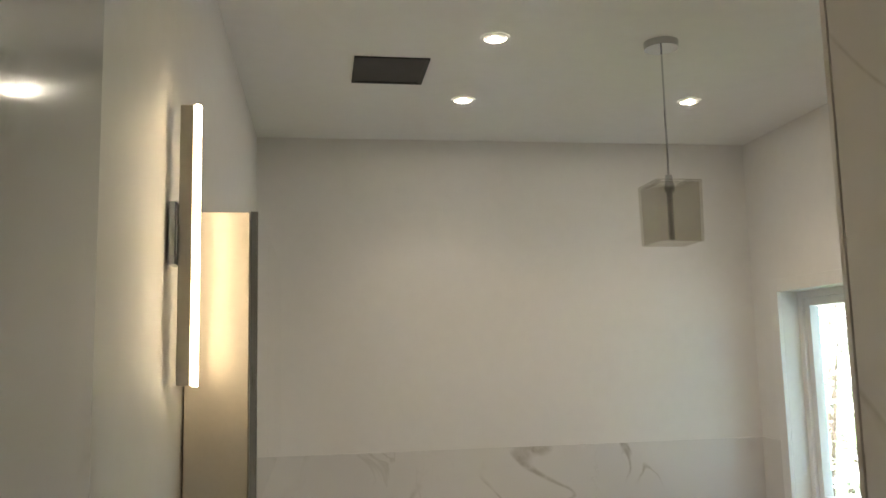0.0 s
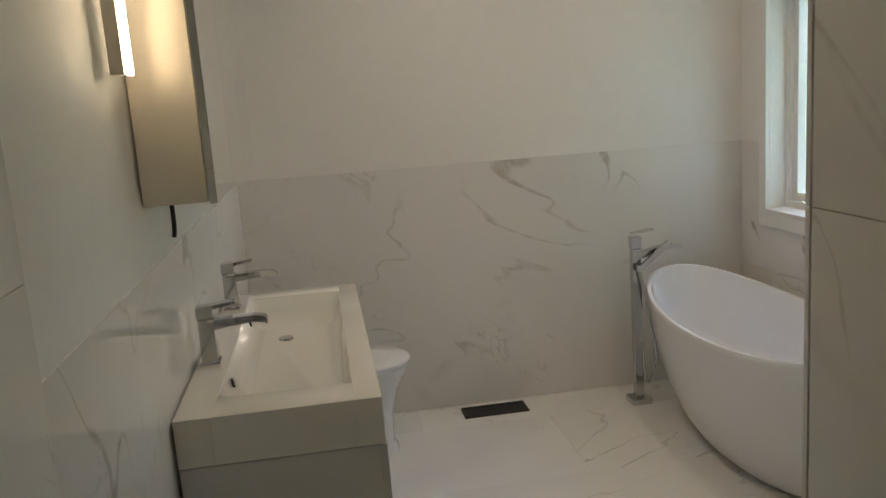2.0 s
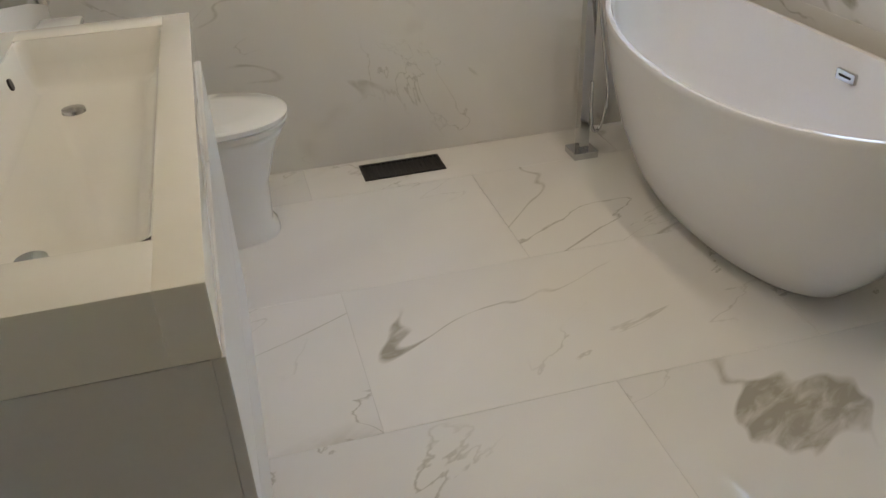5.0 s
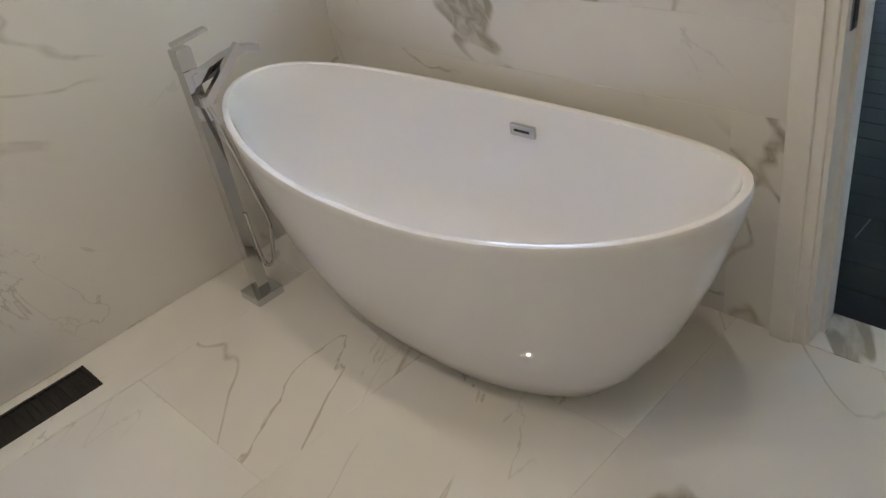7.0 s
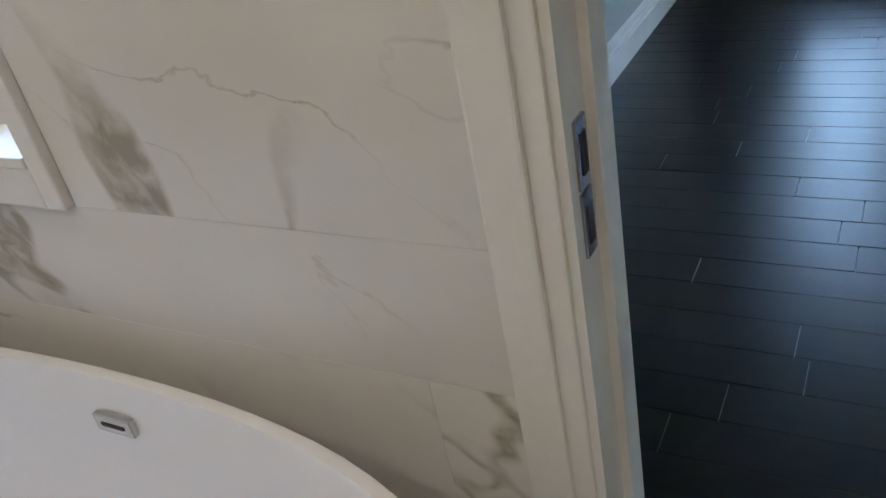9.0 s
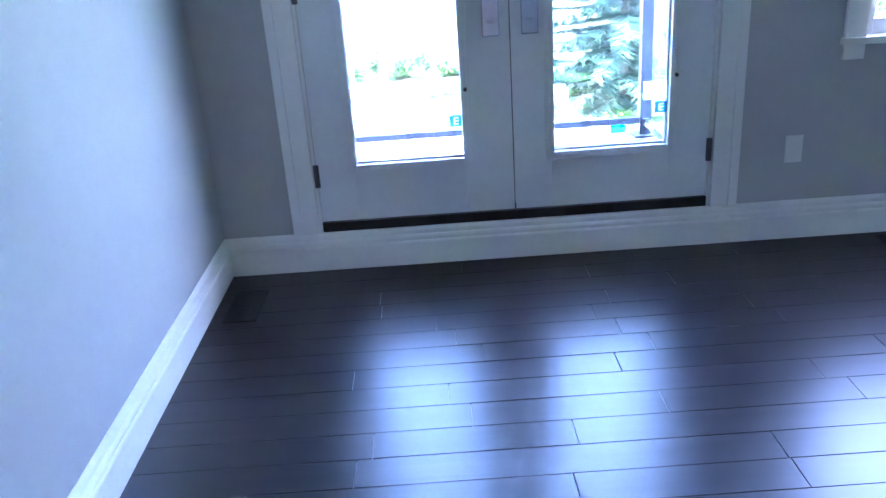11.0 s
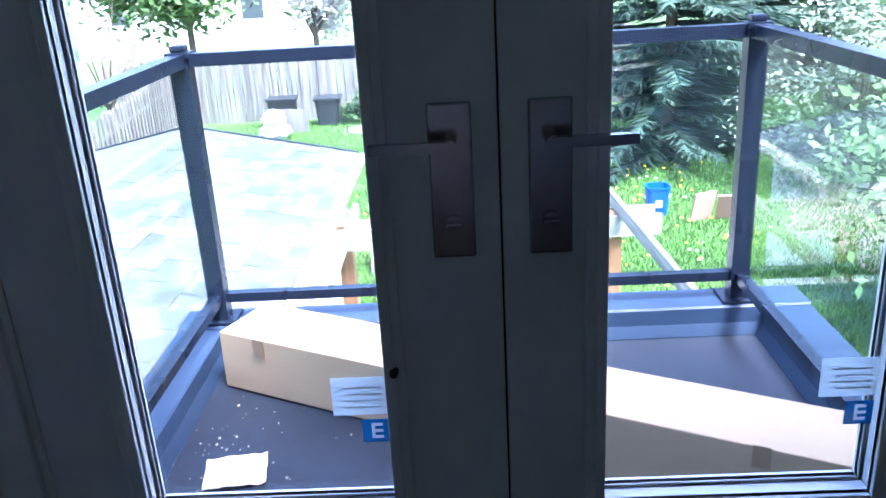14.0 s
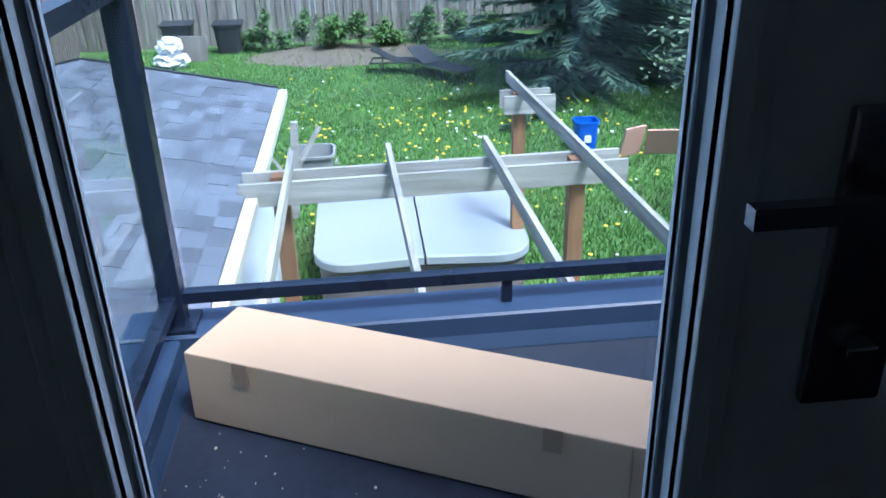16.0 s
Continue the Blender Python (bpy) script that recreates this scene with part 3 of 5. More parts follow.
def leaf(y0, y1, hinge_high, gl0, gl1, lever):
    """One door leaf between y0 < y1, with its glass from gl0 to gl1."""
    x0, x1, zb, zt = BED_E - 0.002, BED_E + 0.043, 0.226, FD_Z1 - 0.016
    g0, g1 = 0.466, zt - 0.14
    bm = bmesh.new()
    for b in ((x0, y0, zb, x1, gl0, zt), (x0, gl1, zb, x1, y1, zt), (x0, gl0, zb, x1, gl1, g0), (x0, gl0, g1, x1, gl1, zt)):
        bx(bm, *b, bevel=0.002)
    lf = part("panel", bm, M_DOOR, french, "white painted door panel")
    bm = bmesh.new()
    for side in (x0 - 0.012, x1 - 0.004):
        for w, e in ((0.034, 0.0), (0.018, 0.006)):
            for b in ((gl0 - w + 0.008, g0 - w + 0.008, gl0 + 0.010, g1 + w - 0.008), (gl1 - 0.010, g0 - w + 0.008, gl1 + w - 0.008, g1 + w - 0.008),
                      (gl0 + 0.010, g0 - w + 0.008, gl1 - 0.010, g0 + 0.010), (gl0 + 0.010, g1 - 0.010, gl1 - 0.010, g1 + w - 0.008)):
                bx(bm, side - (e if side < x0 else 0), b[0], b[1], side + 0.016 + (0 if side < x0 else e), b[2], b[3], bevel=0.003)
    part("moulding", bm, M_DOOR, lf)
    p1 = part("pane", B(x0 + 0.012, gl0 - 0.004, g0 - 0.004, x0 + 0.016, gl1 + 0.004, g1 + 0.004), M_GLASS, lf)
    p2 = part("pane", B(x1 - 0.016, gl0 - 0.004, g0 - 0.004, x1 - 0.012, gl1 + 0.004, g1 + 0.004), M_GLASS, lf)
    p1.visible_shadow = p2.visible_shadow = False
    for z in (0.435, 1.20, 1.98):
        yh = y1 + 0.002 if hinge_high else y0 - 0.002
        bm = bmesh.new()
        rod(bm, (x0 - 0.006, yh, z - 0.05), (x0 - 0.006, yh, z + 0.05), 0.008, n=10)
        bx(bm, x0 - 0.004, yh - 0.012, z - 0.05, x0 + 0.001, yh + 0.012, z + 0.05)
        part("hinge", bm, M_DARK_STEEL, lf, "dark metal hinge")
    p0, p1y = lever["plate"]
    bm = bmesh.new()
    bx(bm, x0 - 0.010, p0, 0.973, x0, p1y, 1.229, bevel=0.004)
    pl = part("handle_plate", bm, M_NICKEL, lf, "long brushed nickel handle plate")
    pc, tip = (p0 + p1y) / 2, lever["tip"]
    bm = bmesh.new()
    rod(bm, (x0 - 0.008, pc, 1.169), (x0 - 0.055, pc, 1.169), 0.011, n=14)
    loft(bm, [[(x0 - 0.052 + a, y, 1.169 + b) for a, b in ((-0.007, -0.008), (0.007, -0.008), (0.007, 0.008), (-0.007, 0.008))] for y in (pc, pc + (tip - pc) * 0.3, tip)], True, True, True)
    part("lever", bm, M_NICKEL, pl)
    bm = bmesh.new()
    rod(bm, (x0 - 0.009, pc, 1.032), (x0 - 0.016, pc, 1.032), 0.015, n=16)
    bx(bm, x0 - 0.026, pc - 0.013, 1.028, x0 - 0.014, pc + 0.013, 1.036, bevel=0.002)
    part("thumb_turn", bm, M_NICKEL, pl)
    bm = bmesh.new()
    rod(bm, (x0 - 0.010, lever["knob"], 0.768), (x0 - 0.028, lever["knob"], 0.768), 0.009, 0.007, n=12)
    part("blind_knob", bm, M_BLACK, lf, "small black knob on the glass frame")
    # energy stickers on the glass
    xs = x0 + 0.0164
    st = part("sticker", B(xs, gl0 + 0.012, 0.665, xs + 0.0006, gl0 + 0.112, 0.742), M_STICKER, lf, "pale printed sticker on the glass")
    for k in range(4):
        part("print_bar", B(xs - 0.0003, gl0 + 0.022, 0.680 + k * 0.013, xs - 0.0001, gl0 + 0.085 + 0.01 * (k % 2), 0.683 + k * 0.013), M_PRINT, st)
    # blue square with the letter standing free in it
    ya, za = gl0 + 0.016, 0.615
    bm = bmesh.new()
    for a0, b0, a1, b1 in ((-0.004, -0.008, 0.008, 0.040), (0.029, -0.008, 0.046, 0.040), (0.008, -0.008, 0.029, 0.0), (0.008, 0.032, 0.029, 0.040), (0.008, 0.006, 0.023, 0.013), (0.008, 0.019, 0.023, 0.026)):
        bx(bm, xs, ya + a0, za + b0, xs + 0.0006, ya + a1, za + b1)
    sb = part("blue_sticker", bm, M_STICKER_BLUE, lf, "blue square sticker with a white letter")
    bm = bmesh.new()
    for a0, b0, a1, b1 in ((0.023, 0.0, 0.029, 0.032), (0.008, 0.0, 0.023, 0.006), (0.008, 0.013, 0.023, 0.019), (0.008, 0.026, 0.023, 0.032)):
        bx(bm, xs, ya + a0, za + b0, xs + 0.0006, ya + a1, za + b1)
    part("letter_e", bm, M_STICKER, sb)

leaf(-0.051, 0.797, True, 0.150, 0.630, dict(plate=(-0.010, 0.060), tip=0.150, knob=0.142))
leaf(-0.891, -0.055, False, -0.720, -0.216, dict(plate=(-0.168, -0.098), tip=-0.262, knob=-0.735))
# black strips put into the leaf gaps stand in for their shade
for ya, yb in ((-0.0548, -0.0512), (0.7972, 0.7988), (-0.8928, -0.8912)):
    part("gap_shade_strip", B(BED_E + 0.008, ya, 0.224, BED_E + 0.040, yb, FD_Z1 - 0.015), M_BLACK, french, "black strip giving the door gap its dark shade")
bm = bmesh.new()
rod(bm, (BED_E - 0.006, -0.053, 0.23), (BED_E - 0.006, -0.053, 0.255), 0.004, n=8)
part("flush_bolt", bm, M_NICKEL, french)

# bedroom window beside the doors
window_2 = empty("window_2", "white framed bedroom window overlooking the garden", "window", kind="structure")
bm = bmesh.new()
for b in ((BED_E - 0.02, BW_Y1, BW_Z0 - 0.09, BED_E, BW_Y1 + 0.09, BW_Z1 + 0.09), (BED_E - 0.02, BW_Y0 - 0.09, BW_Z0 - 0.09, BED_E, BW_Y0, BW_Z1 + 0.09),
          (BED_E - 0.02, BW_Y0, BW_Z1, BED_E, BW_Y1, BW_Z1 + 0.09), (BED_E - 0.03, BW_Y0 - 0.1, BW_Z0 - 0.03, BED_E, BW_Y1 + 0.1, BW_Z0)):
    bx(bm, *b, bevel=0.004)
part("casing", bm, M_TRIM, window_2)
bm = bmesh.new()
for b in ((BED_E + 0.05, BW_Y1 - 0.06, BW_Z0, BED_E + 0.11, BW_Y1, BW_Z1), (BED_E + 0.05, BW_Y0, BW_Z0, BED_E + 0.11, BW_Y0 + 0.06, BW_Z1), (BED_E + 0.05, BW_Y0 + 0.06, BW_Z0, BED_E + 0.11, BW_Y1 - 0.06, BW_Z0 + 0.06),
          (BED_E + 0.05, BW_Y0 + 0.06, BW_Z1 - 0.06, BED_E + 0.11, BW_Y1 - 0.06, BW_Z1)):
    bx(bm, *b, bevel=0.003)
part("window_frame", bm, M_TRIM, window_2)
pane = part("pane", B(BED_E + 0.078, BW_Y0 + 0.055, BW_Z0 + 0.055, BED_E + 0.084, BW_Y1 - 0.055, BW_Z1 - 0.055), M_GLASS, window_2)
pane.visible_shadow = False

# ---------------------------------------------------------------- bathroom things
def ring(cx, cy, z, ax, ay, n=48, power=2.0, dz=None):
    r = []
    for k in range(n):
        q = k * math.tau / n
        c, s = math.cos(q), math.sin(q)
        x = math.copysign(abs(c) ** (2 / power), c) * ax
        y = math.copysign(abs(s) ** (2 / power), s) * ay
        r.append((cx + x, cy + y, z + (dz(y / ay) if dz else 0)))
    return r

# vanity
vanity = empty("vanity_unit", "white double vanity with one long trough basin, against the wall", "vanity", at=(0, 0, 0))
VZ, VL, VD = 0.925, 1.26, 0.492
bm = bmesh.new()
bx(bm, 0.008, 0.002, 0.012, VD - 0.016, VL - 0.002, VZ - 0.1215)
part("body", bm, M_LACQUER, vanity, "white lacquered cabinet body")
for k in range(2):
    for z0, z1 in ((0.10, 0.44), (0.45, VZ - 0.123)):
        y0 = 0.006 + k * 0.625
        dr = part("drawer", B(VD - 0.016, y0, z0, VD + 0.004, y0 + 0.62, z1, bevel=0.002), M_LACQUER, vanity)
bm = bmesh.new()
bw, be, bs, bn = 0.095, 0.425, 0.13, 1.17
bx(bm, 0.006, 0.0, VZ - 0.12, bw, VL, VZ, bevel=0.004)
bx(bm, be, 0.0, VZ - 0.12, VD, VL, VZ, bevel=0.004)
bx(bm, bw - 0.004, 0.0, VZ - 0.12, be + 0.004, bs, VZ, bevel=0.004)
bx(bm, bw - 0.004, bn, VZ - 0.12, be + 0.004, VL, VZ, bevel=0.004)
top = part("basin_top", bm, M_CERAMIC_TOP, vanity, "glossy white ceramic trough basin", smooth=True)
bm = bmesh.new()
cxm, cym = (bw + be) / 2, (bs + bn) / 2
def rr(ix, iy, z):
    return [(cxm + x, cym + y, z) for _, x, y in ((0, a * 1.0, b * 1.0) for a, b in ring_rect((be - bw) / 2 - ix, (bn - bs) / 2 - iy))]
def ring_rect(hx, hy, r=0.025, n=5):
    pts = []
    for sx, sy, q0 in ((1, 1, 0), (-1, 1, 90), (-1, -1, 180), (1, -1, 270)):
        for k in range(n):
            q = radians(q0 + 90 * k / (n - 1))
            pts.append((sx * (hx - r) + r * math.cos(q), sy * (hy - r) + r * math.sin(q)))
    return pts
loft(bm, [rr(-0.002, -0.002, VZ - 0.0015), rr(0.002, 0.002, VZ - 0.004), rr(0.012, 0.03, VZ - 0.05), rr(0.03, 0.07, VZ - 0.085), rr(0.05, 0.10, VZ - 0.095)], True, False, True)
part("basin_bowl", bm, M_CERAMIC_TOP, vanity, smooth=True)
for y in (0.290, 0.920):
    bm = bmesh.new()
    rod(bm, (0.228, y, VZ - 0.096), (0.228, y, VZ - 0.088), 0.026, 0.024, n=24)
    part("drain", bm, M_CHROME, vanity, "round chrome drain", smooth=True)
    bm = bmesh.new()
    bmesh.ops.create_cone(bm, cap_ends=True, segments=20, radius1=0.013, radius2=0.013, depth=0.01, matrix=Matrix.Translation((bw + 0.010, y + 0.065, VZ - 0.042)) @ Matrix.Rotation(radians(78), 4, "Y"))
    part("overflow", bm, M_BLACK, vanity)

def basin_tap(y):
    tp = empty("basin_tap", "square polished chrome basin tap with a flat lever", "tap", "basin taps", at=(0.045, y, VZ))
    bm = bmesh.new()
    loft(bm, [[(a * w, b * w, z) for a, b in ((-1, -1), (1, -1), (1, 1), (-1, 1))] for w, z in ((0.027, 0.0), (0.026, 0.006), (0.022, 0.01), (0.021, 0.12), (0.022, 0.128))], True, True, True)
    part("body", bm, M_CHROME, tp)
    bm = bmesh.new()
    loft(bm, [[(x, -w, z0), (x, w, z0), (x, w, z1), (x, -w, z1)] for x, w, z0, z1 in ((-0.01, 0.02, 0.092, 0.122), (0.06, 0.019, 0.102, 0.126), (0.13, 0.018, 0.108, 0.127), (0.160, 0.017, 0.103, 0.122), (0.168, 0.016, 0.098, 0.112))], True, True, True)
    part("spout", bm, M_CHROME, tp)
    bm = bmesh.new()
    loft(bm, [[(x, -w, z0), (x, w, z0), (x, w, z1), (x, -w, z1)] for x, w, z0, z1 in ((-0.024, 0.022, 0.132, 0.164), (0.018, 0.022, 0.134, 0.166), (0.022, 0.022, 0.156, 0.167), (0.085, 0.019, 0.166, 0.174))], True, True, True)
    part("lever", bm, M_CHROME, tp)
    return tp
tap_a = basin_tap(0.435)
copy_thing(tap_a, pose(0.045, 1.065, VZ))

# mirror cabinet, light bar and a thin black line on the wall below
cab = empty("mirror_cabinet", "tall shallow mirrored medicine cabinet with satin metal sides", "cabinet")
CZ0, CZ1, CY0, CY1 = 1.418, 2.092, 0.041, 1.22
bm = bmesh.new()
bx(bm, 0.002, CY0, CZ0, 0.144, CY1, CZ1, bevel=0.002)
part("body", bm, M_SATIN_METAL, cab, "satin beige metal cabinet side")
for k in range(3):
    y0 = CY0 + k * (CY1 - CY0) / 3
    part("door", B(0.146, y0 + 0.001, CZ0 - 0.004, 0.164, y0 + (CY1 - CY0) / 3 - 0.003, CZ1 + 0.003, bevel=0.001), M_MIRROR, cab, "frameless mirror door")
bar = empty("wall_light", "slim vertical lit vanity light bar on a nickel bracket", "wall light")
part("back_plate", B(0.001, -0.19, 1.945, 0.018, -0.13, 2.075, bevel=0.003), M_NICKEL, bar)
part("housing", B(0.018, -0.170, 1.70, 0.046, -0.140, 2.285, bevel=0.003), M_SATIN_METAL, bar, "satin metal light housing")
bm = bmesh.new()
loft(bm, [[(0.046 + 0.014 * math.cos(q), -0.155 + 0.014 * math.sin(q), z) for q in [radians(a) for a in range(-75, 76, 15)]] for z in (1.698, 2.287)], True, True, True)
part("diffuser", bm, M_LED, bar, "glowing warm white diffuser", smooth=True)
# thin black tube from the cabinet bottom down to the tile top
cable = empty("cable", "short thin black tube on the wall below the mirror cabinet", "cable")
curve("thin_tube", [(0.004, 0.372, 1.42), (0.006, 0.366, 1.36), (0.005, 0.36, 1.315), (0.002, 0.358, 1.30)], 0.006, M_BLACK, cable)

# toilet
wc = empty("toilet", "white skirted toilet with closed lid, between vanity and wall", "toilet")
TY = 1.775
bm = bmesh.new()
def wcring(z, x0, x1, hw, p=2.6):
    return ring((x0 + x1) / 2, TY, z, (x1 - x0) / 2, hw, 36, p)
loft(bm, [wcring(0.0, 0.06, 0.645, 0.142), wcring(0.025, 0.06, 0.642, 0.140), wcring(0.05, 0.06, 0.625, 0.130), wcring(0.2, 0.06, 0.63, 0.134), wcring(0.32, 0.06, 0.665, 0.165), wcring(0.385, 0.06, 0.70, 0.182), wcring(0.40, 0.06, 0.695, 0.180)], True, True, True)
part("bowl", bm, M_PORCELAIN, wc, smooth=True)
bm = bmesh.new()
loft(bm, [wcring(0.404, 0.14, 0.715, 0.186, 2.3), wcring(0.425, 0.14, 0.725, 0.190, 2.3), wcring(0.428, 0.15, 0.715, 0.184, 2.3)], True, True, True)
part("seat", bm, M_PORCELAIN, wc, smooth=True)
bm = bmesh.new()
loft(bm, [wcring(0.431, 0.14, 0.722, 0.190, 2.3), wcring(0.448, 0.14, 0.728, 0.192, 2.3), wcring(0.456, 0.15, 0.715, 0.182, 2.3), wcring(0.459, 0.22, 0.62, 0.12, 2.3)], True, True, True)
part("lid", bm, M_PORCELAIN, wc, smooth=True)
bm = bmesh.new()
bx(bm, 0.012, TY - 0.19, 0.40, 0.135, TY + 0.19, 0.74, bevel=0.02)
bx(bm, 0.008, TY - 0.195, 0.742, 0.14, TY + 0.195, 0.77, bevel=0.01)
part("cistern", bm, M_PORCELAIN, wc, smooth=True)

# freestanding bath
TUBX, TUBY = 2.182, 1.255
tub = empty("bathtub", "freestanding white boat-shaped bathtub on a marble-look floor", "bathtub", at=(TUBX, TUBY, 0))
AX, AY = 0.352, 0.845
def rim_rise(t):
    return 0.080 * max(0.0, abs(t)) ** 2.2
def tring(z, ax, ay, rise, p=2.15, n=64):
    return ring(0, 0, z, ax, ay, n, p, lambda t: rise * rim_rise(t))
bm = bmesh.new()
outer = [tring(0.004, AX * 0.50, AY * 0.56, 0), tring(0.012, AX * 0.55, AY * 0.59, 0), tring(0.04, AX * 0.62, AY * 0.64, 0.02), tring(0.12, AX * 0.74, AY * 0.725, 0.1), tring(0.25, AX * 0.865, AY * 0.835, 0.3),
         tring(0.40, AX * 0.945, AY * 0.925, 0.6), tring(0.515, AX * 0.985, AY * 0.982, 0.9), tring(0.563, AX * 0.998, AY * 0.998, 1.0), tring(0.578, AX, AY, 1.0), tring(0.586, AX * 0.99, AY * 0.995, 1.0)]
inner = [tring(0.588, AX * 0.965, AY * 0.984, 1.0), tring(0.584, AX * 0.935, AY * 0.970, 1.0), tring(0.568, AX * 0.92, AY * 0.962, 1.0), tring(0.45, AX * 0.885, AY * 0.885, 0.7), tring(0.33, AX * 0.83, AY * 0.80, 0.3), tring(0.250, AX * 0.75, AY * 0.71, 0.1),
         tring(0.210, AX * 0.60, AY * 0.60, 0.0), tring(0.202, AX * 0.42, AY * 0.45, 0.0), tring(0.200, AX * 0.1, AY * 0.1, 0.0)]
loft(bm, outer + inner, True, True, True)
part("shell", bm, M_ACRYLIC, tub, smooth=True)
bm = bmesh.new()
bx(bm, AX * 0.892 - 0.012, -0.070, 0.484, AX * 0.892 + 0.002, 0.018, 0.520, bevel=0.003)
ov = part("overflow_cover", bm, M_CHROME, tub, "rectangular chrome overflow cover")
part("overflow_slot", B(AX * 0.892 - 0.0135, -0.053, 0.499, AX * 0.892 - 0.011, 0.001, 0.506), M_BLACK, ov)
bm = bmesh.new()
rod(bm, (0.10, -0.025, 0.200), (0.10, -0.025, 0.208), 0.036, 0.033, n=28)
rod(bm, (0.10, -0.025, 0.206), (0.10, -0.025, 0.216), 0.022, 0.020, n=24)
part("drain", bm, M_CHROME, tub, "round chrome pop-up drain", smooth=True)

# floor-standing bath tap
bt = empty("bath_tap", "floor-standing chrome bath filler with hand shower and hose", "tap", at=(1.905, 1.945, 0))
part("base_plate", B(-0.052, -0.052, 0.0, 0.052, 0.052, 0.03, bevel=0.003), M_CHROME, bt)
bm = bmesh.new()
loft(bm, [[(a * w, b * w, z) for a, b in ((-1, -1), (1, -1), (1, 1), (-1, 1))] for w, z in ((0.021, 0.03), (0.021, 0.802), (0.024, 0.807), (0.024, 0.862), (0.022, 0.867))], True, True, True)
part("column", bm, M_CHROME, bt)
bm = bmesh.new()
loft(bm, [[(x, y - 0.022, z0), (x, y + 0.022, z0), (x, y + 0.022, z1), (x, y - 0.022, z1)] for x, y, z0, z1 in ((0.0, 0, 0.752, 0.787), (0.06, -0.005, 0.762, 0.792), (0.12, -0.01, 0.782, 0.807), (0.18, -0.015, 0.794, 0.814), (0.225, -0.02, 0.777, 0.802))], True, True, True)
part("spout", bm, M_CHROME, bt)
bm = bmesh.new()
beam(bm, (-0.02, 0, 0.880), (0.09, -0.01, 0.894), 0.032, 0.010)
part("lever", bm, M_CHROME, bt)
bm = bmesh.new()
beam(bm, (0.005, -0.045, 0.707), (0.15, -0.06, 0.832), 0.022, 0.026)
bx(bm, -0.012, -0.055, 0.697, 0.03, -0.02, 0.727)
hs = part("hand_shower", bm, M_CHROME, bt, "slim chrome hand shower in its holder")
curve("hose", [(0.005, -0.045, 0.707), (0.02, -0.05, 0.62), (0.05, -0.055, 0.42), (0.075, -0.05, 0.26), (0.055, -0.04, 0.13), (0.03, -0.03, 0.12), (0.022, -0.025, 0.20), (0.02, -0.022, 0.32)], 0.0065, M_CHROME, bt)

def register(name, x0, y0, x1, y1, z, label, slats_along_x, n):
    v = empty(name, label, "vent")
    bm = bmesh.new()
    s = 0.012
    for b in ((x0, y0, x1, y0 + s), (x0, y1 - s, x1, y1), (x0, y0 + s, x0 + s, y1 - s), (x1 - s, y0 + s, x1, y1 - s)):
        bx(bm, b[0], b[1], z, b[2], b[3], z + 0.006)
    part("frame", bm, M_BLACK, v)
    part("backing", B(x0 + s, y0 + s, z, x1 - s, y1 - s, z + 0.0015), M_BLACK, v)
    for k in range(n):
        f = (k + 0.5) / n
        if slats_along_x:
            y = y0 + s + f * (y1 - y0 - 2 * s)
            part("slat", B(x0 + s, y - 0.0025, z + 0.0015, x1 - s, y + 0.0025, z + 0.005), M_BLACK, v)
        else:
            x = x0 + s + f * (x1 - x0 - 2 * s)
            part("slat", B(x - 0.0025, y0 + s, z + 0.0015, x + 0.0025, y1 - s, z + 0.005), M_BLACK, v)
    return v
register("floor_vent", 1.005, 2.005, 1.340, 2.145, 0.0, "black metal floor register set in the tiles", False, 14)
register("floor_vent", 6.37, 1.035, 6.66, 1.170, 0.001, "black floor register in the dark planks by the wall", True, 8)
register("floor_vent", 6.665, -1.94, 6.795, -1.64, 0.001, "black floor register in the dark planks under the window", False, 8)
cv = empty("ceiling_vent", "black rectangular opening of a ceiling extractor vent", "vent")
bm = bmesh.new()
for b in ((0.436, 1.02, 0.72, 1.035), (0.436, 1.295, 0.72, 1.31), (0.436, 1.035, 0.451, 1.295), (0.705, 1.035, 0.72, 1.295)):
    bx(bm, b[0], b[1], CEIL - 0.006, b[2], b[3], CEIL)
part("frame", bm, M_BLACK, cv)
part("backing", B(0.451, 1.035, CEIL - 0.003, 0.705, 1.295, CEIL - 0.0005), M_BLACK, cv)

first = None
for dx, dy in DOWNLIGHTS:
    if first:
        copy_thing(first, pose(dx, dy, CEIL))
        continue
    first = empty("downlight", "small round recessed downlight, lit warm white", "ceiling light", "bathroom downlights", at=(dx, dy, CEIL))
    bm = bmesh.new()
    loft(bm, [ring(0, 0, z, r, r, 28) for r, z in ((0.052, 0.0), (0.052, -0.004), (0.040, -0.006), (0.036, -0.002), (0.036, 0.0))], True)
    part("trim_ring", bm, M_TRIM, first, smooth=True)
    bm = bmesh.new()
    loft(bm, [ring(0, 0, -0.0015, 0.036, 0.036, 24), ring(0, 0, -0.001, 0.011, 0.011, 24)], True)
    part("reflector", bm, M_TRIM, first)
    bm = bmesh.new()
    loft(bm, [ring(0, 0, -0.002, 0.011, 0.011, 16), ring(0, 0, -0.004, 0.008, 0.008, 16)], True, True, True)
    part("lens", bm, M_LAMP, first, "glowing lamp lens")

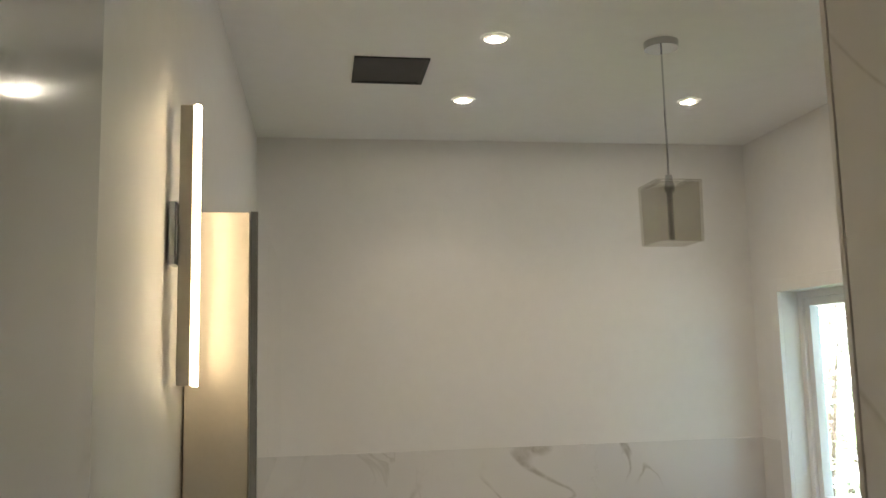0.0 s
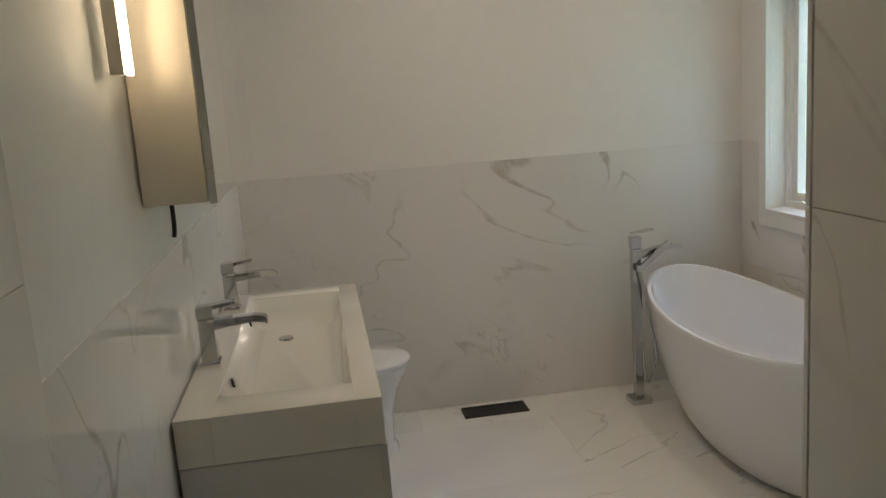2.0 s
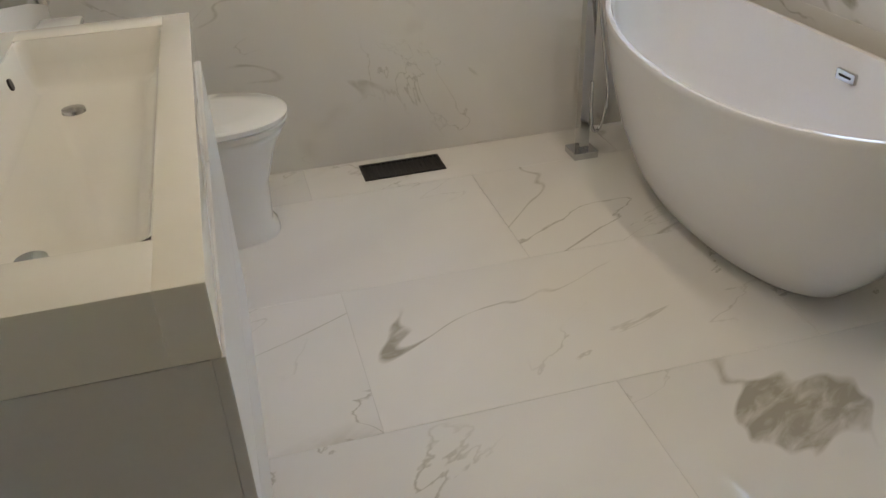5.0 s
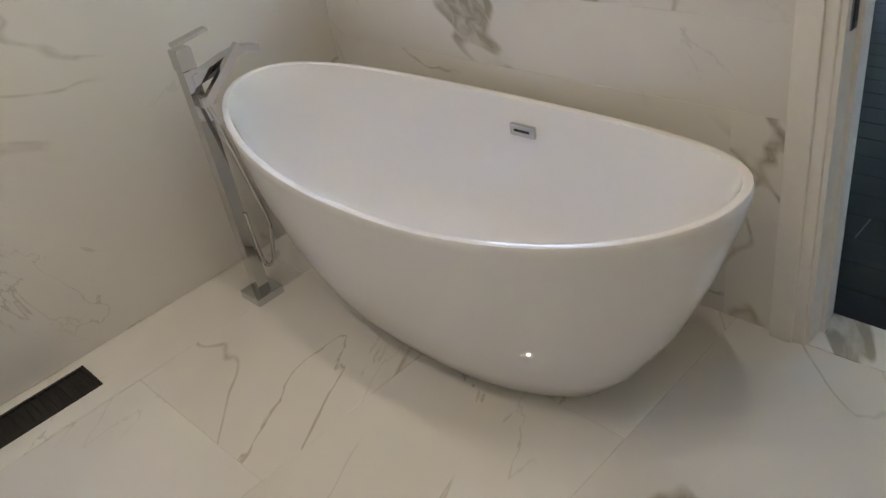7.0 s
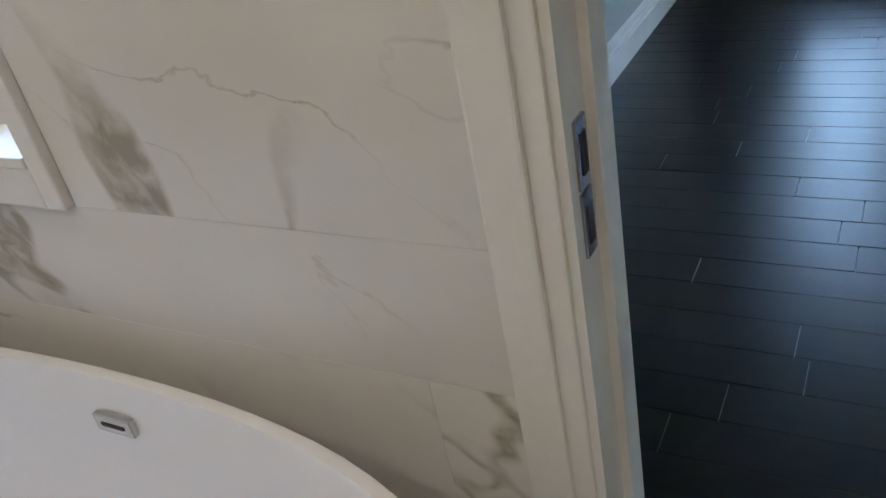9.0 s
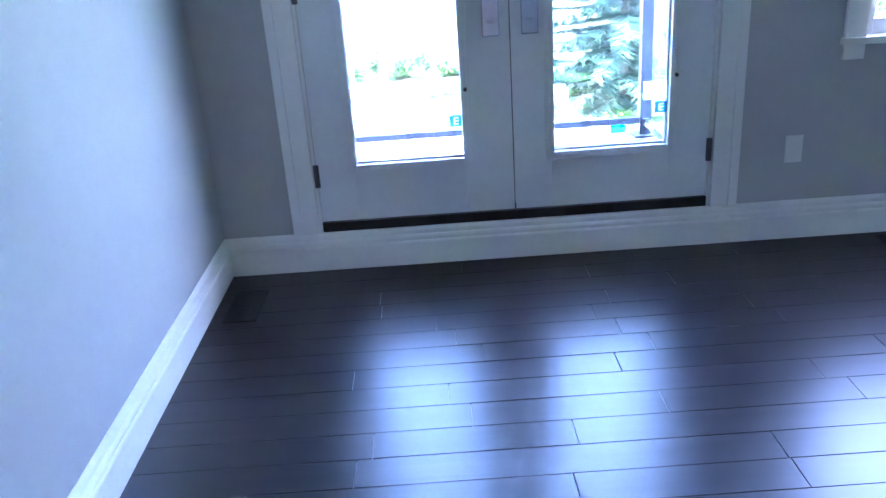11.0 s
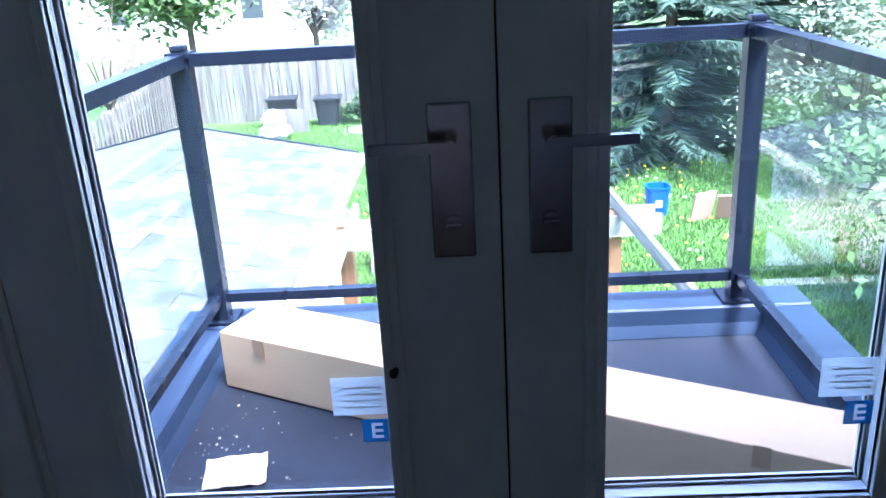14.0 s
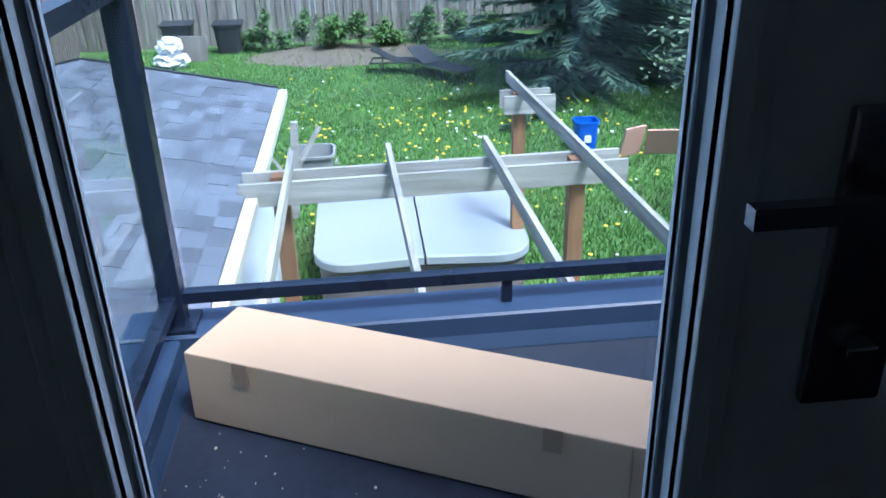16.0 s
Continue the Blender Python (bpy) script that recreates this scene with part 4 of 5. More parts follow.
# pendant
pend = empty("pendant_lamp", "unlit square pale glass pendant on a thin rod", "pendant lamp", at=(1.53, 0.79, 0))
bm = bmesh.new()
rod(bm, (0, 0, CEIL - 0.025), (0, 0, CEIL), 0.06, 0.062, n=28)
part("canopy", bm, M_CHROME, pend, smooth=True)
bm = bmesh.new()
rod(bm, (0, 0, 2.35), (0, 0, CEIL - 0.02), 0.0035, n=8)
part("rod", bm, M_CHROME, pend)
bm = bmesh.new()
rod(bm, (0, 0, 2.30), (0, 0, 2.36), 0.018, 0.012, n=14)
rod(bm, (0, 0, 2.13), (0, 0, 2.30), 0.010, 0.010, n=10)
part("lamp_holder", bm, M_CHROME, pend)
M_SMOKE = glass_material("pale_tinted_glass", (0.88, 0.87, 0.84))
bm = bmesh.new()
sq = lambda h, z: [(h * a, h * b, z) for a, b in ((-1, -1), (1, -1), (1, 1), (-1, 1))]
loft(bm, [sq(0.045, 2.335), sq(0.083, 2.33), sq(0.080, 2.115), sq(0.073, 2.115), sq(0.076, 2.322), sq(0.045, 2.327)], True)
part("shade", bm, M_SMOKE, pend, "clear pale glass shade")

# outlet
ol = empty("wall_outlet", "white double wall outlet above the baseboard", "outlet", at=(BED_E, -1.262, 0.41))
part("cover_plate", B(-0.006, -0.037, -0.06, 0, 0.037, 0.06, bevel=0.002), M_TRIM, ol)
for z in (-0.027, 0.027):
    part("socket", B(-0.0085, -0.017, z - 0.014, -0.005, 0.017, z + 0.014, bevel=0.001), M_TRIM, ol)
# ---------------------------------------------------------------- balcony
BALC_E, BALC_N, BALC_S, FZ = 8.79, 1.09, -1.12, -0.13
solid("balcony_deck", B(BED_E + T, BALC_S - 0.3, FZ - 0.32, BALC_E + 0.10, BALC_N + 0.17, FZ), M_MEMBRANE, "charcoal membrane balcony floor with debris", "balcony", "structure")
curb = empty("balcony_curb", "low membrane-covered kerb around the balcony floor", "kerb", kind="structure")
def kerb(p0, p1, inward):
    prof = [(0.11, -0.32), (0.11, 0.11), (0.10, 0.122), (-0.08, 0.122), (-0.09, 0.115), (-0.095, 0.05), (-0.12, 0.004), (-0.12, 0.0), (0.0, 0.0)]
    bm = bmesh.new()
    p0, p1, inn = Vector(p0), Vector(p1), Vector(inward)
    loft(bm, [[p - inn * a + Vector((0, 0, z)) for a, z in prof] for p in (p0, p1)], True, True, True)
    return bm
M_CURB = plain("grey_blue_metal_flashing", (0.022, 0.040, 0.072), 0.36, vary=0.15, scale=5, gloss=0.3)
part("curb_front", kerb((BALC_E, BALC_N + 0.17, FZ), (BALC_E, BALC_S - 0.28, FZ), (-1, 0, 0)), M_CURB, curb)
part("curb_side", kerb((BED_E + T, BALC_N + 0.06, FZ), (BALC_E - 0.11, BALC_N + 0.06, FZ), (0, -1, 0)), M_CURB, curb)
part("curb_side", kerb((BED_E + T, BALC_S - 0.17, FZ), (BALC_E - 0.11, BALC_S - 0.17, FZ), (0, 1, 0)), M_CURB, curb)
rail = empty("balcony_railing", "black metal balcony railing with clear glass panels", "railing")
def post(x, y):
    bm = bmesh.new()
    bx(bm, x - 0.038, y - 0.038, -0.008, x + 0.038, y + 0.038, 1.105, bevel=0.004)
    bx(bm, x - 0.075, y - 0.075, -0.008, x + 0.075, y + 0.075, 0.006, bevel=0.003)
    p = part("post", bm, M_BLACK_GLOSS, rail)
    bm = bmesh.new()
    bx(bm, x - 0.047, y - 0.047, 1.105, x + 0.047, y + 0.047, 1.13, bevel=0.004)
    bx(bm, x - 0.030, y - 0.030, 1.13, x + 0.030, y + 0.030, 1.155, bevel=0.008)
    part("cap", bm, M_BLACK_GLOSS, p)
for x, y in ((BALC_E, BALC_N), (BALC_E, BALC_S), (BED_E + T + 0.05, BALC_N), (BED_E + T + 0.05, BALC_S)):
    post(x, y)
def bay(p0, p1):
    p0, p1 = Vector(p0), Vector(p1)
    d = (p1 - p0).normalized() * 0.04
    for z, h in ((1.098, 0.05), (0.098, 0.04)):
        bm = bmesh.new()
        beam(bm, p0 + d + Vector((0, 0, z)), p1 - d + Vector((0, 0, z)), 0.045 if h < 0.05 else 0.06, h)
        part("rail", bm, M_BLACK_GLOSS, rail)
    bm = bmesh.new()
    beam(bm, p0 + d * 1.4 + Vector((0, 0, 0.598)), p1 - d * 1.4 + Vector((0, 0, 0.598)), 0.006, 0.97)
    g = part("glass_panel", bm, M_GLASS_RAIL, rail, "clear tempered glass panel")
    g.visible_shadow = False
bay((BALC_E, BALC_S, 0), (BALC_E, BALC_N, 0))
bay((BED_E + T + 0.05, BALC_N, 0), (BALC_E, BALC_N, 0))
bay((BED_E + T + 0.05, BALC_S, 0), (BALC_E, BALC_S, 0))
part("support", B(BALC_E - 0.014, -0.06, -0.008, BALC_E + 0.014, -0.025, 0.082), M_BLACK_GLOSS, rail)

# long cardboard box
BOX_L, BOX_W, BOX_H = 2.30, 0.29, 0.235
carton = empty("cardboard_box", "long brown cardboard box sealed with brown tape", "box")
carton.matrix_world = pose(8.405, 0.985, FZ + 0.008, 0, 0, math.degrees(math.atan2(-0.895, -0.446)))
# local x runs along the box, local y to its far side
bm = bmesh.new()
bx(bm, 0, 0, 0, BOX_L, BOX_W, BOX_H, bevel=0.006)
for v in bm.verts:
    v.co.z += 0.006 * math.sin(v.co.x * 2.0)
    v.co.y += 0.004 * math.sin(v.co.x * 3.1 + v.co.z * 9)
part("carton", bm, M_CARD, carton)

for x in (0.17, 1.08, 1.95):
    bm = bmesh.new()
    bx(bm, x, -0.0045, BOX_H - 0.07, x + 0.05, -0.0020, BOX_H + 0.002)
    part("tape", bm, M_TAPE, carton, "brown packing tape")
part("flap_seam", B(1.30, -0.0050, 0.004, 1.305, -0.0025, BOX_H - 0.004), M_TAPE, carton)
# paper scrap
bm = bmesh.new()
bmesh.ops.create_grid(bm, x_segments=10, y_segments=8, size=0.5)
for v in bm.verts:
    v.co = (v.co.x * 0.17, v.co.y * 0.20, 0.012 + 0.016 * noise.noise(v.co * 4.0))
r = bmesh.ops.extrude_face_region(bm, geom=bm.faces[:])
for v in r["geom"]:
    if isinstance(v, bmesh.types.BMVert):
        v.co.z += 0.003
scrap = solid("paper_scrap", bm, M_PAPER, "crumpled pale pink paper on the balcony floor", "paper")
scrap.matrix_world = pose(7.83, 0.80, FZ, 0, 0, 10)
# fine debris
bm = bmesh.new()
rnd = random.Random(5)
for k in range(85):
    x, y = rnd.choice(((rnd.uniform(7.1, 8.6), rnd.uniform(-1.0, 0.95)), (rnd.gauss(8.0, 0.15), rnd.gauss(0.90, 0.05)), (rnd.gauss(7.9, 0.25), rnd.gauss(0.7, 0.2))))
    s = 0.0018 + 0.0045 * rnd.random() ** 2
    bmesh.ops.create_icosphere(bm, subdivisions=1, radius=s, matrix=Matrix.Translation((x, y, FZ + s * 0.4)) @ Matrix.Diagonal((1.4, 1, 0.5, 1)) @ Matrix.Rotation(rnd.uniform(0, 6), 4, "Z"))
solid("debris", bm, plain("pale_leaf_debris", (0.42, 0.34, 0.24), 0.8, vary=0.3, scale=40), "small pale crumbs and leaf bits on membrane", "debris", "stuff")

# ---------------------------------------------------------------- garden
M_LAWN = plain("lawn_soil", (0.060, 0.125, 0.025), 0.9, vary=0.4, scale=0.9, bump=0.6, bump_scale=30)
M_GRASS = plain("grass_blades", (0.085, 0.205, 0.032), 0.7, vary=0.45, scale=0.7)
M_DIRT = plain("bare_garden_soil", (0.13, 0.10, 0.072), 0.95, vary=0.3, scale=3, bump=0.6, bump_scale=25)
M_YELLOW = plain("dandelion_yellow", (0.75, 0.55, 0.03), 0.7)
M_WHITEFLOWER = plain("white_clover_flower", (0.75, 0.76, 0.70), 0.8)
M_FENCE = timber("weathered_grey_fence_wood", (0.12, 0.10, 0.088), (0.30, 0.265, 0.235), 0.85, 2, 0.5, 0.25, 0.3)
M_PERGOLA = timber("peeling_grey_painted_wood", (0.20, 0.185, 0.165), (0.42, 0.40, 0.365), 0.8, 1, 0.6, 0.12, 0.3)
M_PERGOLA_X = timber("peeling_grey_rafter_wood", (0.13, 0.12, 0.105), (0.38, 0.36, 0.325), 0.8, 0, 0.6, 0.12, 0.3)
M_POST = timber("brown_stained_post_wood", (0.16, 0.07, 0.03), (0.30, 0.15, 0.07), 0.7, 2, 0.6, 0.15, 0.2)
M_COVER = plain("pale_grey_vinyl_spa_cover", (0.27, 0.285, 0.30), 0.5, vary=0.06, scale=3)
M_SPA = plain("dark_spa_cabinet", (0.10, 0.09, 0.085), 0.6, vary=0.1)
M_SHINGLE = plain("blue_grey_asphalt_shingle", (0.090, 0.100, 0.122), 0.9, vary=0.12, scale=12, bump=0.5, bump_scale=180, random_amount=0.34)
M_SIDING = plain("white_vinyl_siding", (0.62, 0.66, 0.70), 0.6, vary=0.05)
M_BRICK_FAR = plain("white_painted_far_house", (0.68, 0.67, 0.66), 0.8, vary=0.08)
M_BIN = plain("blue_recycling_plastic", (0.012, 0.10, 0.50), 0.4, vary=0.05)
M_TERRA = plain("pinkish_brown_board", (0.48, 0.26, 0.19), 0.8, vary=0.08)
M_BLACK_PLASTIC = plain("black_garden_plastic", (0.025, 0.027, 0.03), 0.5, vary=0.15)
M_BAG = plain("white_plastic_sack", (0.68, 0.68, 0.72), 0.5, vary=0.12, scale=6)
M_NEEDLES = plain("blue_green_spruce_needles", (0.042, 0.085, 0.055), 0.8, vary=0.6, scale=1.6)
M_LEAF = plain("fresh_green_leaves", (0.075, 0.16, 0.035), 0.7, vary=0.45, scale=2.0)
M_BARK = plain("grey_brown_bark", (0.12, 0.09, 0.07), 0.9, vary=0.3, scale=10, bump=0.6, bump_scale=40)

bm = bmesh.new()
for p in ((-400, -400), (600, -400), (600, 400), (-400, 400)):
    bm.verts.new((p[0], p[1], GROUND))
bm.faces.new(bm.verts[:])
solid("ground", bm, M_LAWN, "green back garden lawn", "ground", "structure")
bm = bmesh.new()
for k in range(2):
    pts = []
    for q in range(40):
        a = q * math.tau / 40
        rx, ry, cx, cy = ((1.5, 2.6, 28.6, 0.9), (2.6, 2.3, 18.5, -7.6))[k]
        w = 1 + 0.25 * noise.noise(Vector((math.cos(a) * 2, math.sin(a) * 2, k * 7.0)))
        pts.append(bm.verts.new((cx + rx * w * math.cos(a), cy + ry * w * math.sin(a), GROUND + 0.012)))
    bm.faces.new(pts)
solid("garden_bed", bm, M_DIRT, "bare brown soil bed along the fence", "soil", "structure")

def blades(name, mat, n, region, h, w, seed, label, category):
    rnd = random.Random(seed)
    v, f = [], []
    for k in range(n):
        x, y = region(rnd)
        a, s = rnd.uniform(0, math.tau), rnd.uniform(0.6, 1.3)
        dx, dy = math.cos(a) * w * s, math.sin(a) * w * s
        lx, ly = rnd.uniform(-1, 1) * h * 0.5, rnd.uniform(-1, 1) * h * 0.5
        i = len(v)
        v += [(x - dx, y - dy, GROUND), (x + dx, y + dy, GROUND), (x + lx, y + ly, GROUND + h * s)]
        f.append((i, i + 1, i + 2))
    me = bpy.data.meshes.new(name)
    me.from_pydata(v, [], f)
    me.materials.append(mat)
    return tagged(new(name, me), label, category, "", "stuff")
def lawn_spot(rnd):
    while True:
        x, y = rnd.uniform(11.5, 30.0), rnd.uniform(-7.5, 7.5)
        if ((x - 28.6) / 1.4) ** 2 + ((y - 0.9) / 2.4) ** 2 < 1 and rnd.random() < 0.85:
            continue
        if rnd.random() < (12.0 / max(x - 3.0, 4.0)) ** 1.2:
            return x, y
blades("grass", M_GRASS, 150000, lawn_spot, 0.075, 0.015, 3, "uneven green lawn grass with weeds", "grass")
def flowers(name, mat, n, seed, label):
    rnd = random.Random(seed)
    bm = bmesh.new()
    for k in range(n):
        x, y = rnd.gauss(20.0, 2.6), rnd.gauss(-0.9, 1.8)
        if rnd.random() < 0.3:
            x, y = rnd.uniform(13, 26), rnd.uniform(-4.5, 3.5)
        s = rnd.uniform(0.022, 0.042)
        bmesh.ops.create_icosphere(bm, subdivisions=1, radius=s, matrix=Matrix.Translation((x, y, GROUND + 0.11)) @ Matrix.Diagonal((1, 1, 0.5, 1)))
    solid(name, bm, mat, label, "flowers", "stuff")
flowers("dandelions", M_YELLOW, 290, 1, "scattered yellow dandelions in the lawn")
flowers("clover_flowers", M_WHITEFLOWER, 90, 2, "scattered small white flowers in the lawn")

# back fence
def fence(name, p0, p1, h, n, label, seed, board=0.14):
    fe = empty(name, label, "fence")
    rnd = random.Random(seed)
    p0, p1 = Vector(p0), Vector(p1)
    turn = math.degrees(math.atan2((p1 - p0).y, (p1 - p0).x))
    meshes = []
    for k in range(6):
        hh, ww = h * (1 + rnd.uniform(-0.03, 0.03)), board * rnd.uniform(0.86, 0.97)
        bm = bmesh.new()
        pr = [(-ww / 2, 0), (ww / 2, 0), (ww / 2, hh - 0.06), (ww / 2 - 0.04, hh), (-ww / 2 + 0.04, hh), (-ww / 2, hh - 0.06)]
        loft(bm, [[(x, -0.011, z) for x, z in pr], [(x, 0.011, z) for x, z in pr]], True, True, True)
        meshes.append(mesh_of(bm, "fence_board", False, M_FENCE))
    for k in range(n):
        p = p0.lerp(p1, (k + 0.5) / n)
        ob = new("fence_board", rnd.choice(meshes))
        ob.parent = fe
        off = 0.03 if k % 2 else -0.03
        nrm = Vector((-(p1 - p0).y, (p1 - p0).x, 0)).normalized() * off
        ob.matrix_basis = pose(p.x + nrm.x, p.y + nrm.y, GROUND, 0, rnd.uniform(-1.2, 1.2), turn)
    for z in (0.45, h - 0.45):
        bm = bmesh.new()
        beam(bm, p0 + Vector((0.05, 0, GROUND + z)), p1 + Vector((0.05, 0, GROUND + z)), 0.04, 0.09)
        part("fence_rail", bm, M_FENCE, fe)
    return fe
fence("fence", (30.5, 11.0, 0), (31.0, -11.0, 0), 1.95, 160, "tall weathered grey board fence behind the lawn", 4)
fence("fence", (8.8, 5.6, 0), (30.4, 8.3, 0), 2.0, 150, "weathered board fence along the side of the garden", 6, 0.15)

# pergola
perg = empty("pergola", "weathered grey timber pergola on brown posts", "pergola")
PZ = -0.80
for x in (12.36, 12.62):
    bm = bmesh.new()
    beam(bm, (x - 0.04, 1.42, PZ - 0.12), (x + 0.04, -1.68, PZ - 0.12), 0.04, 0.19)
    part("beam", bm, M_PERGOLA, perg)
for x in (14.46, 14.72):
    bm = bmesh.new()
    beam(bm, (x, -1.02, PZ - 0.12), (x, -1.56, PZ - 0.12), 0.04, 0.19)
    part("beam", bm, M_PERGOLA, perg)
for y0, y1, x1 in ((1.02, 1.03, 12.75), (0.16, 0.24, 12.8), (-0.66, -0.58, 12.85), (-1.44, -1.17, 15.1)):
    bm = bmesh.new()
    beam(bm, (10.0, y0 - (0.03 if y0 < -1 else 0), PZ + 0.03), (x1, y1, PZ + 0.03), 0.04, 0.12)
    part("rafter", bm, M_PERGOLA_X, perg)
for x, y in ((12.49, 1.12), (12.49, -1.28), (14.59, -1.20)):
    part("post", B(x - 0.065, y - 0.065, GROUND, x + 0.065, y + 0.065, PZ - 0.02, bevel=0.006), M_POST, perg, "brown stained timber post")

# hot tub with folding cover
spa = empty("hot_tub", "covered hot tub with grey vinyl lid under the pergola", "hot tub")
bm = bmesh.new()
loft(bm, [[(15.32 + x, -0.11 + y, z) for x, y in ring_rect(1.36, 1.12, 0.35, 8)] for z in (GROUND, -2.46)], True, True, True)
part("cabinet", bm, M_SPA, spa)
for s in (-1, 1):
    bm = bmesh.new()
    half = ring_rect(1.42, 1.17, 0.42, 8)
    pts = [(x, max(0.012, y) if s > 0 else min(-0.012, y)) for x, y in half]
    loft(bm, [[(15.32 + x * k, -0.11 + y, z + (0.05 * (1 - abs(y) / 1.17))) for x, y in pts] for k, z in ((1.0, -2.46), (1.0, -2.38), (0.98, -2.365))], True, True, True)
    part("cover_half", bm, M_COVER, spa, "pale grey padded vinyl cover half")

# shed
shed = empty("shed", "low garden shed with blue-grey shingle roof and white siding", "shed")
EZ, RZ, SX0, SX1, EY, RY = -0.90, -0.47, 8.9, 15.65, 1.38, 3.48
part("wall", B(SX0 + 0.1, EY + 0.18, GROUND, SX1 - 0.15, 2 * RY - EY - 0.18, EZ - 0.10), M_SIDING, shed, "white sided shed wall")
bm = bmesh.new()
loft(bm, [[(x, EY, EZ - 0.02), (x, RY, RZ - 0.02), (x, 2 * RY - EY, EZ - 0.02), (x, 2 * RY - EY, EZ - 0.10), (x, RY, RZ - 0.12), (x, EY, EZ - 0.10)] for x in (SX0, SX1)], True, True, True)
roof = part("roof", bm, M_SHINGLE, shed, "blue-grey asphalt shingle roof")
bm = bmesh.new()
bx(bm, SX0, EY - 0.10, EZ - 0.13, SX1 + 0.02, EY - 0.002, EZ - 0.035, bevel=0.006)
part("gutter", bm, plain("cream_weathered_gutter", (0.55, 0.52, 0.45), 0.5, vary=0.15), shed)
bm = bmesh.new()
for y0, z0, y1, z1 in ((EY, EZ, RY, RZ), (2 * RY - EY, EZ, RY, RZ)):
    beam(bm, (SX1 + 0.015, y0, z0 - 0.05), (SX1 + 0.015, y1, z1 - 0.05), 0.03, 0.11)
part("fascia", bm, M_BLACK_PLASTIC, shed)

def bag_of(name, x, y, label):
    g = empty(name, label, "sack", at=(x, y, GROUND))
    for k, (z, rx, ry, rz) in enumerate(((0.0, 0.34, 0.44, 0.24), (0.36, 0.28, 0.36, 0.24))):
        bm = bmesh.new()
        bmesh.ops.create_icosphere(bm, subdivisions=4, radius=1)
        for v in bm.verts:
            n0 = noise.noise(v.co * 2.6 + Vector((k * 3, 0, 0)))
            n1 = abs(noise.noise(v.co * 6.0 + Vector((0, k * 5, 2))))
            q = v.co * (1 + 0.34 * n0 - 0.30 * n1)
            v.co = (q.x * rx, q.y * ry, max(0.0, q.z * rz + rz * 0.85) + z)
        part("sack", bm, M_BAG, g, smooth=True)
bag_of("stacked_sacks", 27.9, 5.25, "stack of white plastic soil sacks")

def tub_bin(name, x, y, rx, ry, h, mat, label, lid):
    b = empty(name, label, "bin", at=(x, y, GROUND))
    bm = bmesh.new()
    loft(bm, [ring(0, 0, z, rx * k, ry * k, 24, 5.0) for k, z in ((0.82, 0.0), (0.97, h - 0.05), (1.05, h - 0.04), (1.05, h), (0.94, h), (0.8, 0.03))], True, True, True)
    part("body", bm, mat, b)
    if lid == "open":
        bm = bmesh.new()
        for s in (-1, 1):
            bx(bm, -rx * 0.3, s * ry * 1.02, h * 0.55, rx * 0.3, s * ry * 1.08, h * 0.66, bevel=0.006)
        bx(bm, -rx * 0.88 - 0.02, -0.06, h * 0.3, -rx * 0.88, 0.06, h * 0.55)
        part("handle", bm, M_LABEL if mat is M_BIN else mat, b)
    else:
        part("lid", B(-rx * 1.06, -ry * 1.06, h, rx * 1.06, ry * 1.06, h + 0.05, bevel=0.02), mat, b)
tub_bin("recycling_bin", 19.85, -3.42, 0.19, 0.21, 0.52, M_BIN, "open blue plastic recycling bin on the grass", "open")
tub_bin("compost_bin", 29.6, 4.0, 0.36, 0.38, 0.78, M_BLACK_PLASTIC, "black plastic compost bin by the fence", "lid")
tub_bin("compost_bin", 29.6, 5.35, 0.36, 0.42, 0.82, M_BLACK_PLASTIC, "black plastic compost bin by the fence", "lid")
bm = bmesh.new()
beam(bm, (28.6, 5.2, GROUND + 0.35), (28.6, 4.45, GROUND + 0.30), 0.05, 0.68)
solid("leaning_board", bm, M_FENCE, "weathered grey wooden board standing by the sacks", "board")
# boards leaning in the grass
for y, yaw, tilt, w, h in ((-4.05, 25, -38, 0.45, 0.55), (-4.65, -8, -62, 0.65, 0.52)):
    bm = bmesh.new()
    bx(bm, -w / 2, -0.02, 0, w / 2, 0.02, h, bevel=0.004)
    ob = solid("terracotta_slab", bm, M_TERRA, "pinkish brown slab leaning on the lawn", "slab", group="leaning slabs")
    ob.matrix_world = pose(19.3, y, GROUND + 0.01, tilt * 0.35, 0, 90 + yaw)
# planter pot and stick
tub_bin("planter_pot", 18.9, 1.30, 0.34, 0.36, 0.55, plain("grey_stone_pot", (0.22, 0.22, 0.21), 0.8, vary=0.15), "round grey planter pot beside the shed", "open")
bm = bmesh.new()
beam(bm, (17.5, 1.52, GROUND), (17.65, 1.42, -1.90), 0.10, 0.16)
beam(bm, (17.6, 1.45, -2.6), (17.7, 1.08, -2.0), 0.05, 0.06)
beam(bm, (17.55, 1.5, -2.8), (17.4, 1.85, -2.2), 0.03, 0.05)
solid("timber_offcut", bm, M_PERGOLA, "pale forked timber offcut standing upright", "timber")

